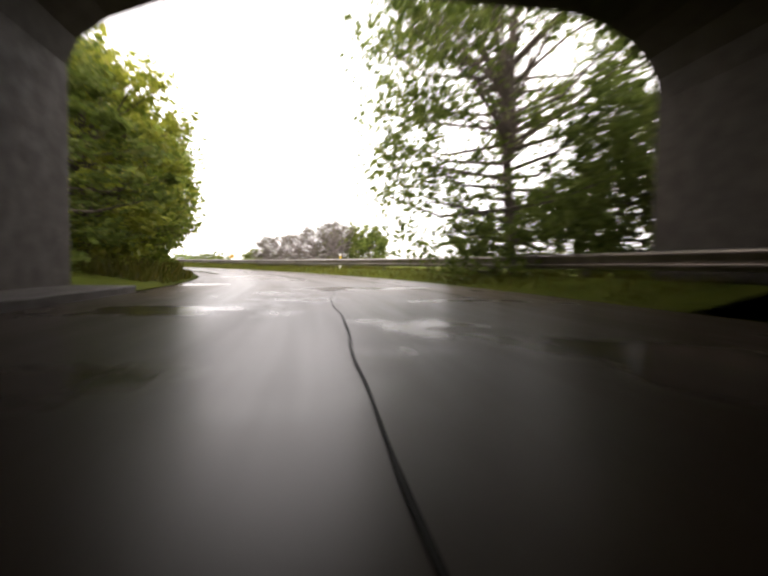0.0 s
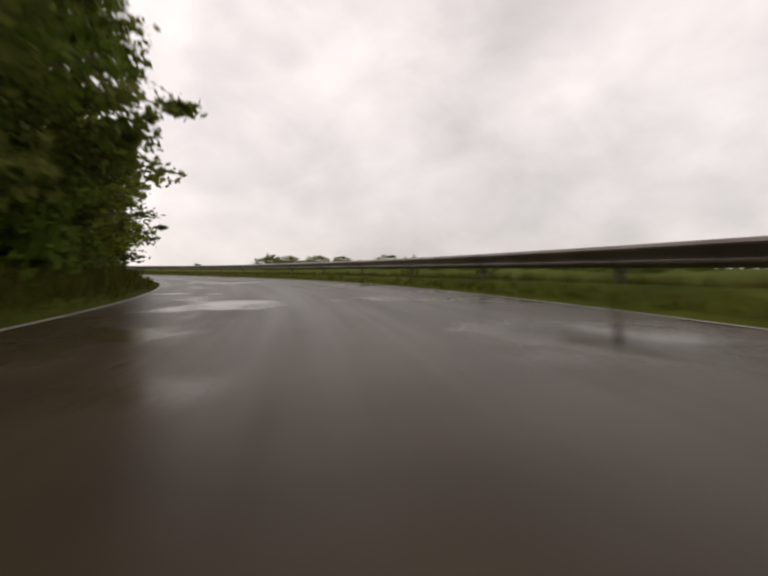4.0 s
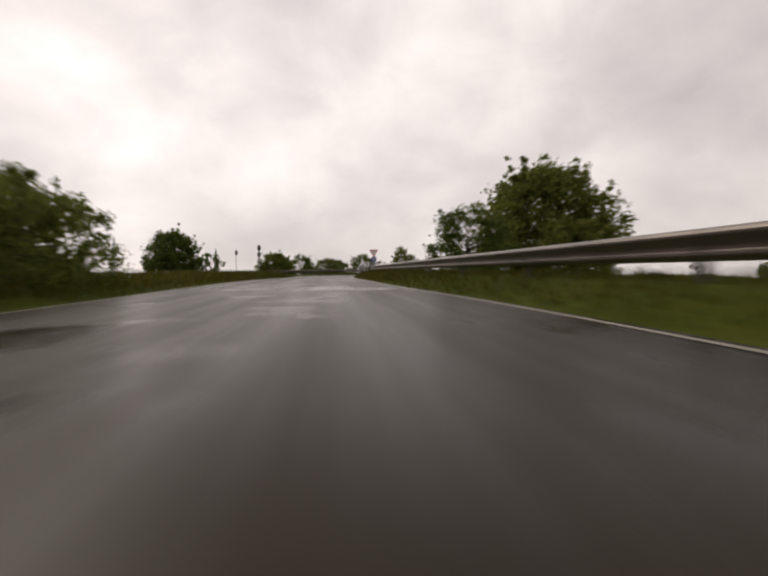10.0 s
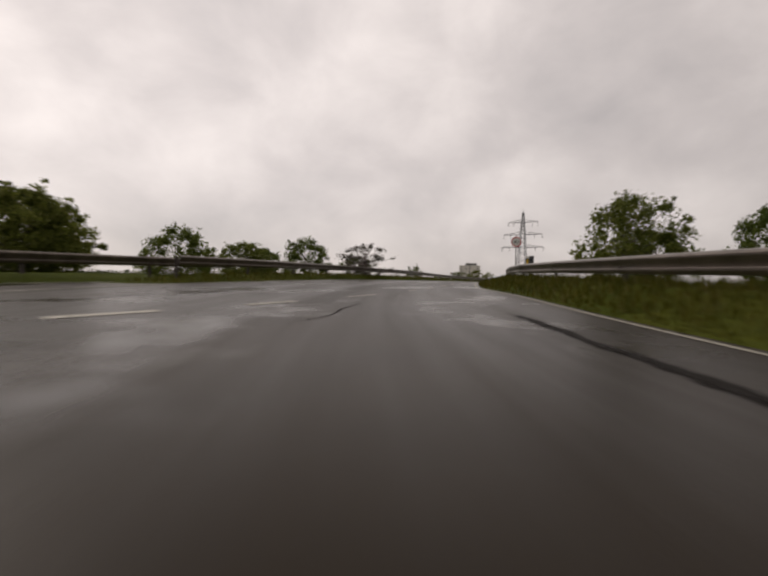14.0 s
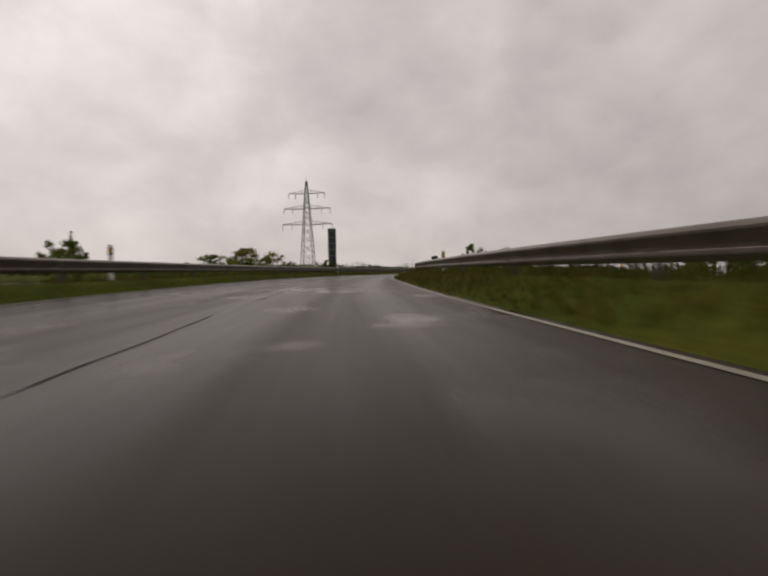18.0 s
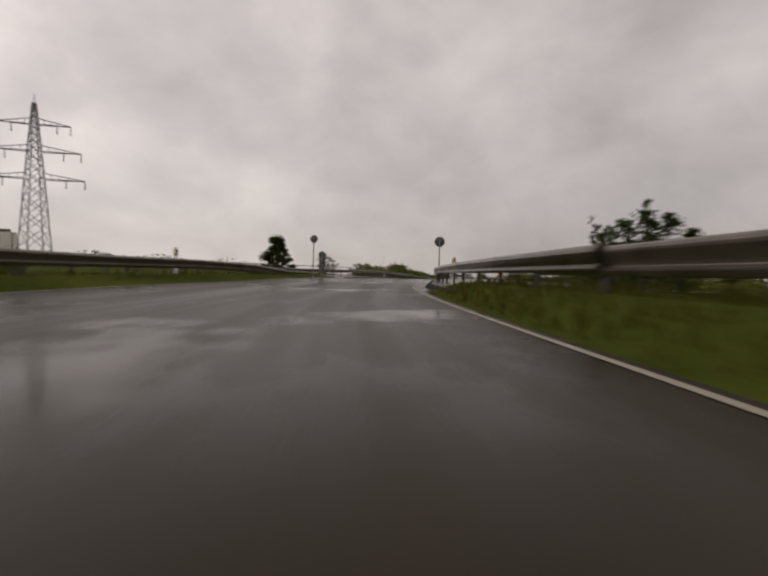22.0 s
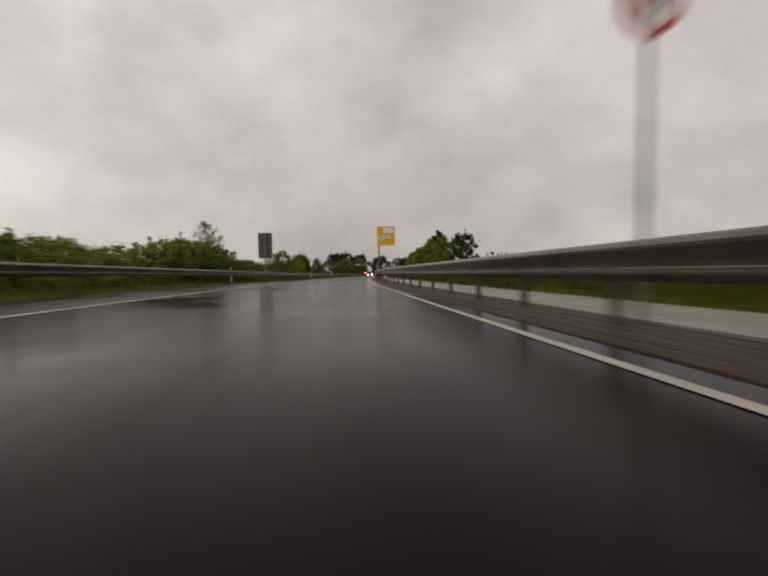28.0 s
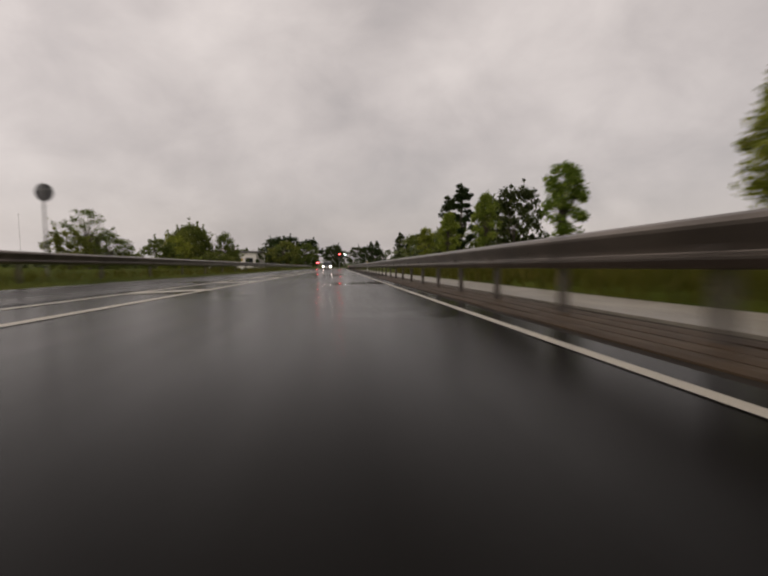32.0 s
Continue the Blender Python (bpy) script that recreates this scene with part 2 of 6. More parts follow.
def leafy(name, dark, light, dry=None, through=0.45):
    a = Mat(name, 0.6, 0, 0.12)
    isl = a.node("ShaderNodeNewGeometry").outputs["Random Per Island"]
    c = a.ramp(isl, [(0.0, dark), (0.75, light), (1.0, dry or light)])
    patch = a.noise(0.9, 3, 0.5)
    c = a.mix(a.value(patch, 0.35, 0.7, 0.0, 0.6), c, dark)
    hue = a.node("ShaderNodeHueSaturation")
    a.link(a.value(a.rand(), 0, 1, 0.475, 0.52), hue.inputs["Hue"])
    a.link(a.value(a.rand(), 0, 1, 1.1, 0.8), hue.inputs["Value"])
    a.link(c, hue.inputs["Color"])
    a.color(hue.outputs[0])
    tr = a.node("ShaderNodeBsdfTranslucent")
    a.link(hue.outputs[0], tr.inputs[0])
    ms = a.node("ShaderNodeMixShader")
    ms.inputs[0].default_value = through
    out = a.nt.nodes["Material Output"]
    a.link(a.b.outputs[0], ms.inputs[1]); a.link(tr.outputs[0], ms.inputs[2])
    a.link(ms.outputs[0], out.inputs[0])
    return a.m


def soft_edge(mat, scale, ragged, low, high):
    """Lets a thin film on the road fade out raggedly towards its rim (edge map: -1 to 1 across)."""
    nt = mat.node_tree
    out = nt.nodes["Material Output"]
    shader = out.inputs[0].links[0].from_socket
    uv = nt.nodes.new("ShaderNodeUVMap"); uv.uv_map = "edge"
    sep = nt.nodes.new("ShaderNodeSeparateXYZ"); nt.links.new(uv.outputs[0], sep.inputs[0])
    dist = nt.nodes.new("ShaderNodeMath"); dist.operation = "ABSOLUTE"; nt.links.new(sep.outputs[0], dist.inputs[0])
    geo = nt.nodes.new("ShaderNodeNewGeometry")
    noise = nt.nodes.new("ShaderNodeTexNoise")
    noise.inputs["Scale"].default_value, noise.inputs["Detail"].default_value = scale, 4.0
    nt.links.new(geo.outputs["Position"], noise.inputs["Vector"])
    rim = nt.nodes.new("ShaderNodeMath"); rim.operation = "MULTIPLY_ADD"; rim.inputs[1].default_value = ragged
    nt.links.new(noise.outputs[0], rim.inputs[0])
    inner = nt.nodes.new("ShaderNodeMath"); inner.operation = "SUBTRACT"; inner.inputs[0].default_value = 1.0 - ragged * 0.5
    nt.links.new(dist.outputs[0], inner.inputs[1]); nt.links.new(inner.outputs[0], rim.inputs[2])
    ramp = nt.nodes.new("ShaderNodeMapRange"); ramp.interpolation_type = "SMOOTHSTEP"
    ramp.inputs["From Min"].default_value, ramp.inputs["From Max"].default_value = low, high
    nt.links.new(rim.outputs[0], ramp.inputs["Value"])
    clear = nt.nodes.new("ShaderNodeBsdfTransparent")
    mix = nt.nodes.new("ShaderNodeMixShader")
    nt.links.new(ramp.outputs["Result"], mix.inputs[0])
    nt.links.new(clear.outputs[0], mix.inputs[1]); nt.links.new(shader, mix.inputs[2])
    nt.links.new(mix.outputs[0], out.inputs[0])
    return mat


def glowing(name, col, strength):
    a = Mat(name, 0.3)
    a.color(col)
    a.b.inputs["Emission Color"].default_value = (*col, 1)
    a.b.inputs["Emission Strength"].default_value = strength
    return a.m


def painted(name, col, rough=0.5, wear=0.35):
    a = Mat(name, rough)
    n = a.noise(5, 6, 0.7)
    n2 = a.noise(60, 3, 0.7)
    c = a.mix(a.value(n, 0.48, 0.72, 0.0, wear), col, (0.10, 0.095, 0.09))
    c = a.mix(a.value(n2, 0.5, 0.8, 0.0, wear), c, (0.16, 0.15, 0.14))
    a.color(c)
    a.bump(n2, 0.3, 0.003)
    return a.m


def make_grass():
    a = Mat("verge_grass", 0.9, 0, 0.03)
    n = a.noise(0.35, 5, 0.6)
    n2 = a.noise(6.0, 5, 0.7)
    c = a.ramp(n, [(0.3, (0.036, 0.045, 0.006)), (0.5, (0.060, 0.074, 0.009)), (0.72, (0.094, 0.098, 0.015))])
    c = a.mix(a.value(n2, 0.4, 0.8, 0.0, 0.7), c, (0.020, 0.032, 0.008))
    a.color(c)
    a.bump(n2, 0.9, 0.05)
    return a.m


M_RAMP = wet_asphalt("worn_wet_asphalt", (0.0214, 0.0156, 0.0098), (0.0378, 0.0282, 0.0181), (0.13, 0.34), 1.0, 0.084, (2.1, 100.0, 200.0))
M_NEW = wet_asphalt("dark_wet_asphalt", (0.0060, 0.0054, 0.0048), (0.0100, 0.0092, 0.0083), (0.07, 0.165), 0.7, 0.034, None, ((0.0214, 0.0156, 0.0098), (0.0378, 0.0282, 0.0181), 0.34, 0.084, 0.0, 17.0))
M_OLD = wet_asphalt("old_lane_asphalt", (0.0125, 0.0105, 0.0086), (0.020, 0.0172, 0.0145), (0.10, 0.27), 0.8, 0.05)
M_WATER = soft_edge(plain("puddle_water", (0.012, 0.0104, 0.0088), 0.05, 0, 0.2, 2.0, 0.0, 0.22), 2.2, 1.1, 0.05, 0.85)
M_TAR = soft_edge(plain("tar_seam", (0.014, 0.012, 0.0098), 0.6, bump=0.3, spec=0.03), 7.0, 1.3, 0.1, 0.9)
M_DULL = soft_edge(plain("dull_road_joint", (0.009, 0.008, 0.0072), 0.34, 0, 0.3, 2.0, 0.2, 0.04), 2.4, 1.3, 0.1, 1.2)
M_LINE = painted("road_marking_paint", (0.30, 0.275, 0.21), 0.5, 0.7)
M_LINE_FRESH = painted("fresh_marking_paint", (0.40, 0.365, 0.295), 0.5, 0.5)
M_GRASS = make_grass()
M_BLADE = leafy("grass_blades", (0.046, 0.052, 0.006), (0.104, 0.105, 0.013), (0.16, 0.13, 0.036), 0.4)
M_STEEL = plain("galvanised_steel", (0.165, 0.138, 0.115), 0.32, 0.72, 0.45, 1.5)
M_STEEL_BRIDGE = plain("dark_weathered_steel", (0.145, 0.122, 0.104), 0.24, 0.92, 0.4, 1.5)
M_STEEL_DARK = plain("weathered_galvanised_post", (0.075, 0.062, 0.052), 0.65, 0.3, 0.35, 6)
M_CONC = plain("wet_concrete", (0.25, 0.222, 0.178), 0.4, 0, 0.4, 1.2, 0.3, 0.25)
M_CAP = plain("wet_bridge_surface", (0.085, 0.077, 0.068), 0.30, 0, 0.5, 0.9, 0.0, 0.24)
M_GUTTER = plain("dirty_wet_kerb", (0.016, 0.0135, 0.009), 0.75, 0, 0.5, 2.5, 0.4, 0.06)
# vault colour lowered to deepen the shade inside the underpass
M_VAULT = plain("darkened_concrete", (0.044, 0.033, 0.0235), 0.8, 0, 0.45, 0.5, 0.4)
M_CONC_DARK = plain("stained_concrete", (0.10, 0.088, 0.076), 0.75, 0, 0.35, 0.6, 0.3)
M_PAVE = plain("wet_brown_paving", (0.060, 0.040, 0.024), 0.6, 0, 0.5, 4, 0.3, 0.12)
M_JOINT = plain("paving_joint", (0.022, 0.017, 0.012), 0.8, spec=0.1)
M_BARK = plain("bark", (0.085, 0.065, 0.05), 0.9, 0, 0.4, 8, 0.6)
M_TWIG = plain("bare_twigs", (0.21, 0.175, 0.168), 0.9, 0, 0.3, 8)
M_LEAF_A = leafy("leaves_bright", (0.10, 0.142, 0.018), (0.265, 0.325, 0.046), (0.33, 0.345, 0.08))
M_LEAF_B = leafy("leaves_mid", (0.072, 0.096, 0.020), (0.195, 0.230, 0.046), (0.24, 0.245, 0.075), 0.55)
M_LEAF_C = leafy("leaves_dark", (0.020, 0.032, 0.010), (0.055, 0.078, 0.020), (0.08, 0.09, 0.03))
M_LEAF_D = leafy("leaves_grey", (0.085, 0.075, 0.065), (0.16, 0.14, 0.11), (0.12, 0.13, 0.05))
M_FAR = leafy("far_foliage", (0.045, 0.060, 0.020), (0.095, 0.115, 0.040), None, 0.2)
M_WHITE = plain("white_plastic", (0.75, 0.74, 0.70), 0.45, 0, 0.12)
M_BLACK = plain("black_plastic", (0.015, 0.015, 0.016), 0.5)
M_RED = plain("sign_red", (0.55, 0.03, 0.02), 0.4, 0, 0.1)
M_BLUE = plain("sign_blue", (0.015, 0.06, 0.30), 0.4, 0, 0.1)
M_SIGNWHITE = plain("sign_white", (0.78, 0.77, 0.74), 0.4, 0, 0.06)
M_YELLOW = plain("sign_yellow", (0.80, 0.40, 0.012), 0.4, 0, 0.08)
M_SIGNBACK = plain("sign_back_grey", (0.085, 0.083, 0.085), 0.55, 0.2, 0.2)
M_POLE = plain("grey_pole", (0.22, 0.215, 0.21), 0.5, 0.5, 0.2)
M_PYLON = plain("pylon_steel", (0.13, 0.13, 0.135), 0.6, 0.3, 0.2, 0.5)
M_GLASS_DARK = plain("dark_glass", (0.02, 0.022, 0.026), 0.12, 0, 0.2)
M_WALL_PALE = plain("pale_render", (0.74, 0.70, 0.65), 0.85, 0, 0.12, 0.1)
M_ROOF = plain("grey_roof", (0.12, 0.115, 0.11), 0.8)
M_CAR = plain("dark_car_paint", (0.03, 0.032, 0.036), 0.25, 0.2, 0.1)
M_RUBBER = plain("tyre_rubber", (0.018, 0.018, 0.018), 0.8)
M_HEAD = glowing("headlight_glow", (1.0, 0.93, 0.80), 11)
M_REDLAMP = glowing("red_signal_glow", (1.0, 0.022, 0.02), 90.0)
M_GREENLAMP = glowing("pale_signal_glow", (0.65, 1.0, 0.85), 12.0)
M_REFLECT = plain("reflector_yellow", (0.80, 0.52, 0.03), 0.3, 0, 0.1)


# ---------------------------------------------------------------- route, terrain, mesh helpers
ROUTE = [
    (8.8, -51.3), (8.3, -37.8), (7.7, -24.3), (7.2, -10.8), (5.3, 2.6), (0.7, 15.4),
    (-5.9, 27.3), (-15.0, 37.9), (-27.0, 46.0), (-41.6, 51.0), (-57.8, 53.3), (-75.6, 52.3),
    (-93.7, 48.1), (-110.7, 40.7), (-125.6, 32.4), (-137.3, 25.9), (-146.0, 21.6), (-153.9, 18.5),
    (-162.9, 16.2), (-173.7, 15.3), (-185.9, 15.7), (-199.1, 17.0), (-212.7, 19.1), (-226.3, 22.2),
    (-239.1, 26.6), (-251.5, 32.4), (-263.7, 40.0), (-275.8, 49.5), (-287.7, 60.6), (-299.5, 73.1),
    (-311.4, 86.4), (-323.2, 100.3), (-334.5, 114.4), (-345.0, 128.4), (-354.9, 142.3), (-364.3, 156.2),
    (-373.6, 170.4), (-382.9, 184.7), (-392.2, 198.9), (-401.5, 213.1), (-410.7, 227.4), (-420.0, 241.6),
    (-429.3, 255.9), (-438.6, 270.1), (-447.9, 284.4), (-457.2, 298.6), (-466.5, 312.8), (-475.7, 327.1),
]
ROUTE_START = -3
SLOPES = [0.0028, 0.0041, -0.0027, 0.0125, 0.0287, 0.0215, -0.0054, -0.0130, -0.0285, 0.0095, -0.0100]  # rise towards -x, every 40 m from x = 40


def lerp_table(tab, u):
    if u <= tab[0][0]:
        return tab[0][1]
    for (a, x), (b, y) in zip(tab, tab[1:]):
        if u <= b:
            k = (u - a) / (b - a)
            return x + (y - x) * k * k * (3 - 2 * k)
    return tab[-1][1]


def crest_drop(x, y):
    """How far the main road and its surroundings fall away beyond the bridge."""
    s = (x + 299.5) * -0.588 + (y - 73.0) * 0.809
    n = abs((x + 299.5) * 0.809 + (y - 73.0) * 0.588)
    if s < -14:
        return 0.0
    fall = 0.046 * ((s + 14) ** 2 / 56 if s < 14 else s)
    k = min(max((n - 40 - 0.35 * max(s, 0)) / (50 + 0.55 * max(s, 0)), 0.0), 1.0)
    return fall * (1 - k * k * (3 - 2 * k))


def ground_z(x, y=0.0):
    v = min(max((40 - x) / 40, 0.0), len(SLOPES) - 1.001)
    z = -20 * (SLOPES[0] + SLOPES[1])
    i = int(v)
    for j in range(i):
        z += 20 * (SLOPES[j] + SLOPES[j + 1])
    a = v - i
    return z + 40 * (SLOPES[i] * a + (SLOPES[i + 1] - SLOPES[i]) * a * a / 2) - crest_drop(x, y)


class Track:
    """A smooth curve through points, one unit of u from point to point."""

    def __init__(self, pts, start=0):
        self.p = [Vector((x, y)) for x, y in pts]
        self.s = start

    def at(self, u):
        v = min(max(u - self.s, 0.0), len(self.p) - 1 - 1e-6)
        i = int(v)
        t = v - i
        p1, p2 = self.p[i], self.p[i + 1]
        p0 = self.p[i - 1] if i else p1 * 2 - p2
        p3 = self.p[i + 2] if i + 2 < len(self.p) else p2 * 2 - p1
        q = 0.5 * (2 * p1 + (p2 - p0) * t + (2 * p0 - 5 * p1 + 4 * p2 - p3) * t * t + (3 * p1 - p0 - 3 * p2 + p3) * t ** 3)
        d = 0.5 * ((p2 - p0) + (4 * p0 - 10 * p1 + 8 * p2 - 2 * p3) * t + (9 * p1 - 3 * p0 - 9 * p2 + 3 * p3) * t * t)
        d.normalize()
        return q, d

    def place(self, u, off, dz=0.0):
        """A point off metres to the right of the curve."""
        q, d = self.at(u)
        x, y = q.x + d.y * off, q.y - d.x * off
        return Vector((x, y, ground_z(x, y) + dz))

    def heading(self, u):
        return math.atan2(self.at(u)[1].y, self.at(u)[1].x)


WAY = Track(ROUTE, ROUTE_START)


def mesh_ob(name, verts, faces, mats, parent=None, smooth=False, label=""):
    me = bpy.data.meshes.new(name)
    me.from_pydata([tuple(v) for v in verts], [], faces)
    for m in mats if isinstance(mats, (list, tuple)) else [mats]:
        me.materials.append(m)
    if smooth:
        me.polygons.foreach_set("use_smooth", [True] * len(me.polygons))
    me.update()
    ob = new(name, me)
    if parent:
        ob.parent = parent
    if label:
        tagged(ob, label)
    return ob


def part(name, bm, mat, parent, label="", smooth=False):
    """Links a bmesh as one mesh object under a thing or part."""
    me = bpy.data.meshes.new(name)
    bm.to_mesh(me)
    bm.free()
    me.materials.append(mat)
    if smooth:
        me.polygons.foreach_set("use_smooth", [True] * len(me.polygons))
    ob = new(name, me)
    ob.parent = parent
    if label:
        tagged(ob, label)
    return ob


def empty(name, m, label="", category="", group="", kind=""):
    ob = new(name)
    ob.empty_display_size = 0.3
    ob.matrix_world = m
    return tagged(ob, label, category, group, kind)


def box(sx, sy, sz, at=(0, 0, 0), bevel=0.0, bm=None):
    """A box of that size, standing centred on at."""
    own = bm is None
    bm = bm or bmesh.new()
    r = bmesh.ops.create_cube(bm, size=1, matrix=Matrix.Translation((at[0], at[1], at[2] + sz / 2)) @ Matrix.Diagonal((sx, sy, sz, 1)))
    if bevel and own:
        bmesh.ops.bevel(bm, geom=bm.edges[:], offset=bevel, segments=2, affect="EDGES", profile=0.5)
    return bm


def rod(p, q, r0, r1=None, sides=8, bm=None):
    """A tapered rod from p to q."""
    bm = bm or bmesh.new()
    p, q = Vector(p), Vector(q)
    r1 = r0 if r1 is None else r1
    d = (q - p)
    m = Matrix.Translation((p + q) / 2) @ d.to_track_quat("Z", "Y").to_matrix().to_4x4()
    bmesh.ops.create_cone(bm, cap_ends=True, segments=sides, radius1=r0, radius2=r1, depth=d.length, matrix=m)
    return bm


def disc(r, thick, m, sides=28, bm=None):
    """A flat round plate, its axis along y, front towards -y."""
    bm = bm or bmesh.new()
    bmesh.ops.create_cone(bm, cap_ends=True, segments=sides, radius1=r, radius2=r, depth=thick, matrix=m @ Matrix.Rotation(radians(90), 4, "X"))
    return bm


def plate(pts, thick, y=0.0, bm=None):
    """A flat plate with the outline pts (x, z), front at y, body behind it."""
    bm = bm or bmesh.new()
    front = [bm.verts.new((x, y, z)) for x, z in pts]
    back = [bm.verts.new((x, y + thick, z)) for x, z in pts]
    bm.faces.new(front)
    bm.faces.new(back[::-1])
    for i in range(len(pts)):
        j = (i + 1) % len(pts)
        bm.faces.new((front[j], front[i], back[i], back[j]))
    return bm


def loft(name, track, u0, u1, section, mat, parent=None, step=0.1, kind="", label="", smooth=True):
    """A sheet along a track; section: (offset table or number, height) from left to right."""
    n = max(2, int((u1 - u0) / step) + 1)
    verts, faces, k = [], [], len(section)
    across, run = [], 0.0
    for i in range(n):
        u = u0 + (u1 - u0) * i / (n - 1)
        for off, dz in section:
            o = lerp_table(off, u) if isinstance(off, list) else off
            h = lerp_table(dz, u) if isinstance(dz, list) else dz
            verts.append(track.place(u, o, h))
            across.append((o, run))
        run += (track.at(u + 0.001)[0] - track.at(u)[0]).length * 1000 * (u1 - u0) / (n - 1)
    for i in range(n - 1):
        for j in range(k - 1):
            a = i * k + j
            faces.append((a, a + 1, a + k + 1, a + k))
    ob = mesh_ob(name, verts, faces, mat, parent, smooth, label)
    layer = ob.data.uv_layers.new(name="across_along")
    layer.data.foreach_set("uv", [c for f in faces for v in f for c in across[v]])
    if kind:
        tagged(ob, kind=kind)
    return ob


def shifted(tab, by):
    return [(u, v + by) for u, v in tab]


# lines and rails, metres to the right of the route, by u
LINE_R = [(-3, 4.2), (0, 4.1), (1, 3.9), (2, 3.6), (3, 3.58), (4, 3.5), (6, 3.1), (7.5, 2.48), (9, 2.57), (9.6, 2.4), (10.1, 2.1), (11, 1.8), (12.1, 1.72), (13.1, 1.92), (14, 2.36), (15, 2.75),
          (15.6, 2.3), (17.5, 1.76), (19, 1.58), (20, 1.3), (21, 1.21), (21.8, 1.36), (22.2, 1.45), (23.1, 1.4), (23.7, 1.75), (24.5, 1.6), (25.3, 1.53), (28, 1.38), (30.5, 1.44), (32, 1.33), (44, 1.4)]
LINE_L = [(-3, -2.9), (0, -2.7), (1.3, -2.4), (2, -2.3), (2.6, -2.5), (3.4, -2.6), (4.2, -2.3), (5.2, -2.7), (6.5, -3.15), (7.5, -3.5), (9, -3.95), (10, -4.5), (11.5, -4.8), (12.5, -4.5), (13, -4.0), (13.9, -3.7)]
LINE_L2 = [(14.6, -5.9), (16, -5.2), (17.5, -4.6), (19, -5.6), (20, -5.75), (21, -5.3), (22.5, -5.5), (22.9, -5.2), (23.4, -4.6), (23.85, -3.75), (24.2, -4.1)]
TILT_L = [(22, 0.0), (23, 0.10), (23.85, 0.26), (24.3, 0.27)]  # the slip road banks up towards the gore
RAIL_R = [(0.2, 5.6), (2, 4.9), (3, 4.75), (6, 3.9), (7.5, 3.45), (9, 3.5), (10, 3.35), (11.5, 3.5), (13, 3.35), (14, 4.2), (15, 4.4), (16, 3.7), (17.5, 3.1),
          (19, 2.9), (20, 2.65), (21, 2.7), (22.5, 2.6), (23.5, 2.5), (25.3, 2.45), (26.5, 2.3), (28, 2.25), (30.5, 2.2), (32, 2.15), (44, 2.2)]
RAIL_L = [(15.4, -6.9), (16, -6.2), (17.5, -5.35), (19, -6.2), (20, -6.35), (21, -6.2), (22, -6.3), (23, -6.5), (23.5, -5.4), (23.9, -4.7), (24.2, -4.7)]
CENTRE = [(23.6, -7.3), (24.5, -6.0), (25.0, -4.9), (25.4, -4.25), (26, -4.35), (27.5, -4.15), (28, -4.05), (29.5, -3.8), (30.4, -3.75), (31.0, -3.68), (31.3, -3.32), (31.55, -3.08), (32.3, -2.68), (34, -2.5), (44, -2.5)]
JOINT = [(26, -4.5), (27.5, -4.3), (28, -4.19), (29.5, -3.95), (29.9, -4.15), (30.3, -4.65), (30.8, -5.0), (31.1, -4.95), (31.6, -4.5), (32.4, -4.0), (34, -3.9), (44, -3.9)]
FAR_RAIL = [(21.8, -19.0), (22.5, -15.5), (23, -13.6), (23.5, -12.3), (24.5, -9.8), (25.3, -8.5), (26.5, -7.8), (28, -7.5), (30.4, -7.6), (32, -7.5), (44, -7.4)]

# ---------------------------------------------------------------- ground and roads
road_ramp = loft("road_ramp", WAY, -3, 23.45, [(LINE_L[:-1] + [(13.2, -4.3), (14.2, -6.2)] + shifted(LINE_L2, -0.3), TILT_L), (-1.0, 0.0), (0.8, 0.0), (shifted(LINE_R, 0.16), 0.0)], M_RAMP, step=0.08, kind="structure")
tagged(road_ramp, "worn brown-grey wet asphalt slip road", "road")
road_main = loft("road_main", WAY, 23.45, 44, [(shifted(FAR_RAIL, 0.7), 0.0), (CENTRE, 0.0), (-1.0, 0.0), (shifted(LINE_R, 0.27), 0.0)], M_NEW, step=0.1, kind="structure")
tongue = loft("road_tongue", WAY, 23.44, 24.2, [(shifted(LINE_L2, -0.3), TILT_L), ([(23.44, -2.4), (23.85, -2.7), (24.2, -3.6)], [(23.44, 0.06), (23.85, 0.10), (24.2, 0.18)]), ([(23.44, -0.9), (23.85, -1.7), (24.2, -3.0)], 0.004)], M_RAMP, step=0.05, kind="structure")
tagged(tongue, "tongue of worn asphalt beside the grass gore", "road")
road_opposite = loft("road_opposite_lane", WAY, 26, 44, [(shifted(FAR_RAIL, 0.35), 0.003), (-5.6, 0.003), (JOINT, 0.003)], M_OLD, step=0.1, kind="structure")
tagged(road_opposite, "older brown-grey wet asphalt of the opposite lane", "road")
tagged(road_main, "dark wet asphalt main road with mirror-like film", "road")
# the collector road that joins from beside the gore
JOIN = Track([(-8, -94), (-40, -73), (-70, -52), (-98, -33), (-120, -16), (-138, -1.5), (-150, 6.0), (-161, 10.4), (-174, 12.2)], -2)
road_join = loft("road_collector", JOIN, -2, 5.9, [(-3.4, -0.012), (0, -0.008), (3.4, -0.012)], M_RAMP, step=0.15, kind="structure")
tagged(road_join, "worn wet asphalt collector road joining the slip road", "road")
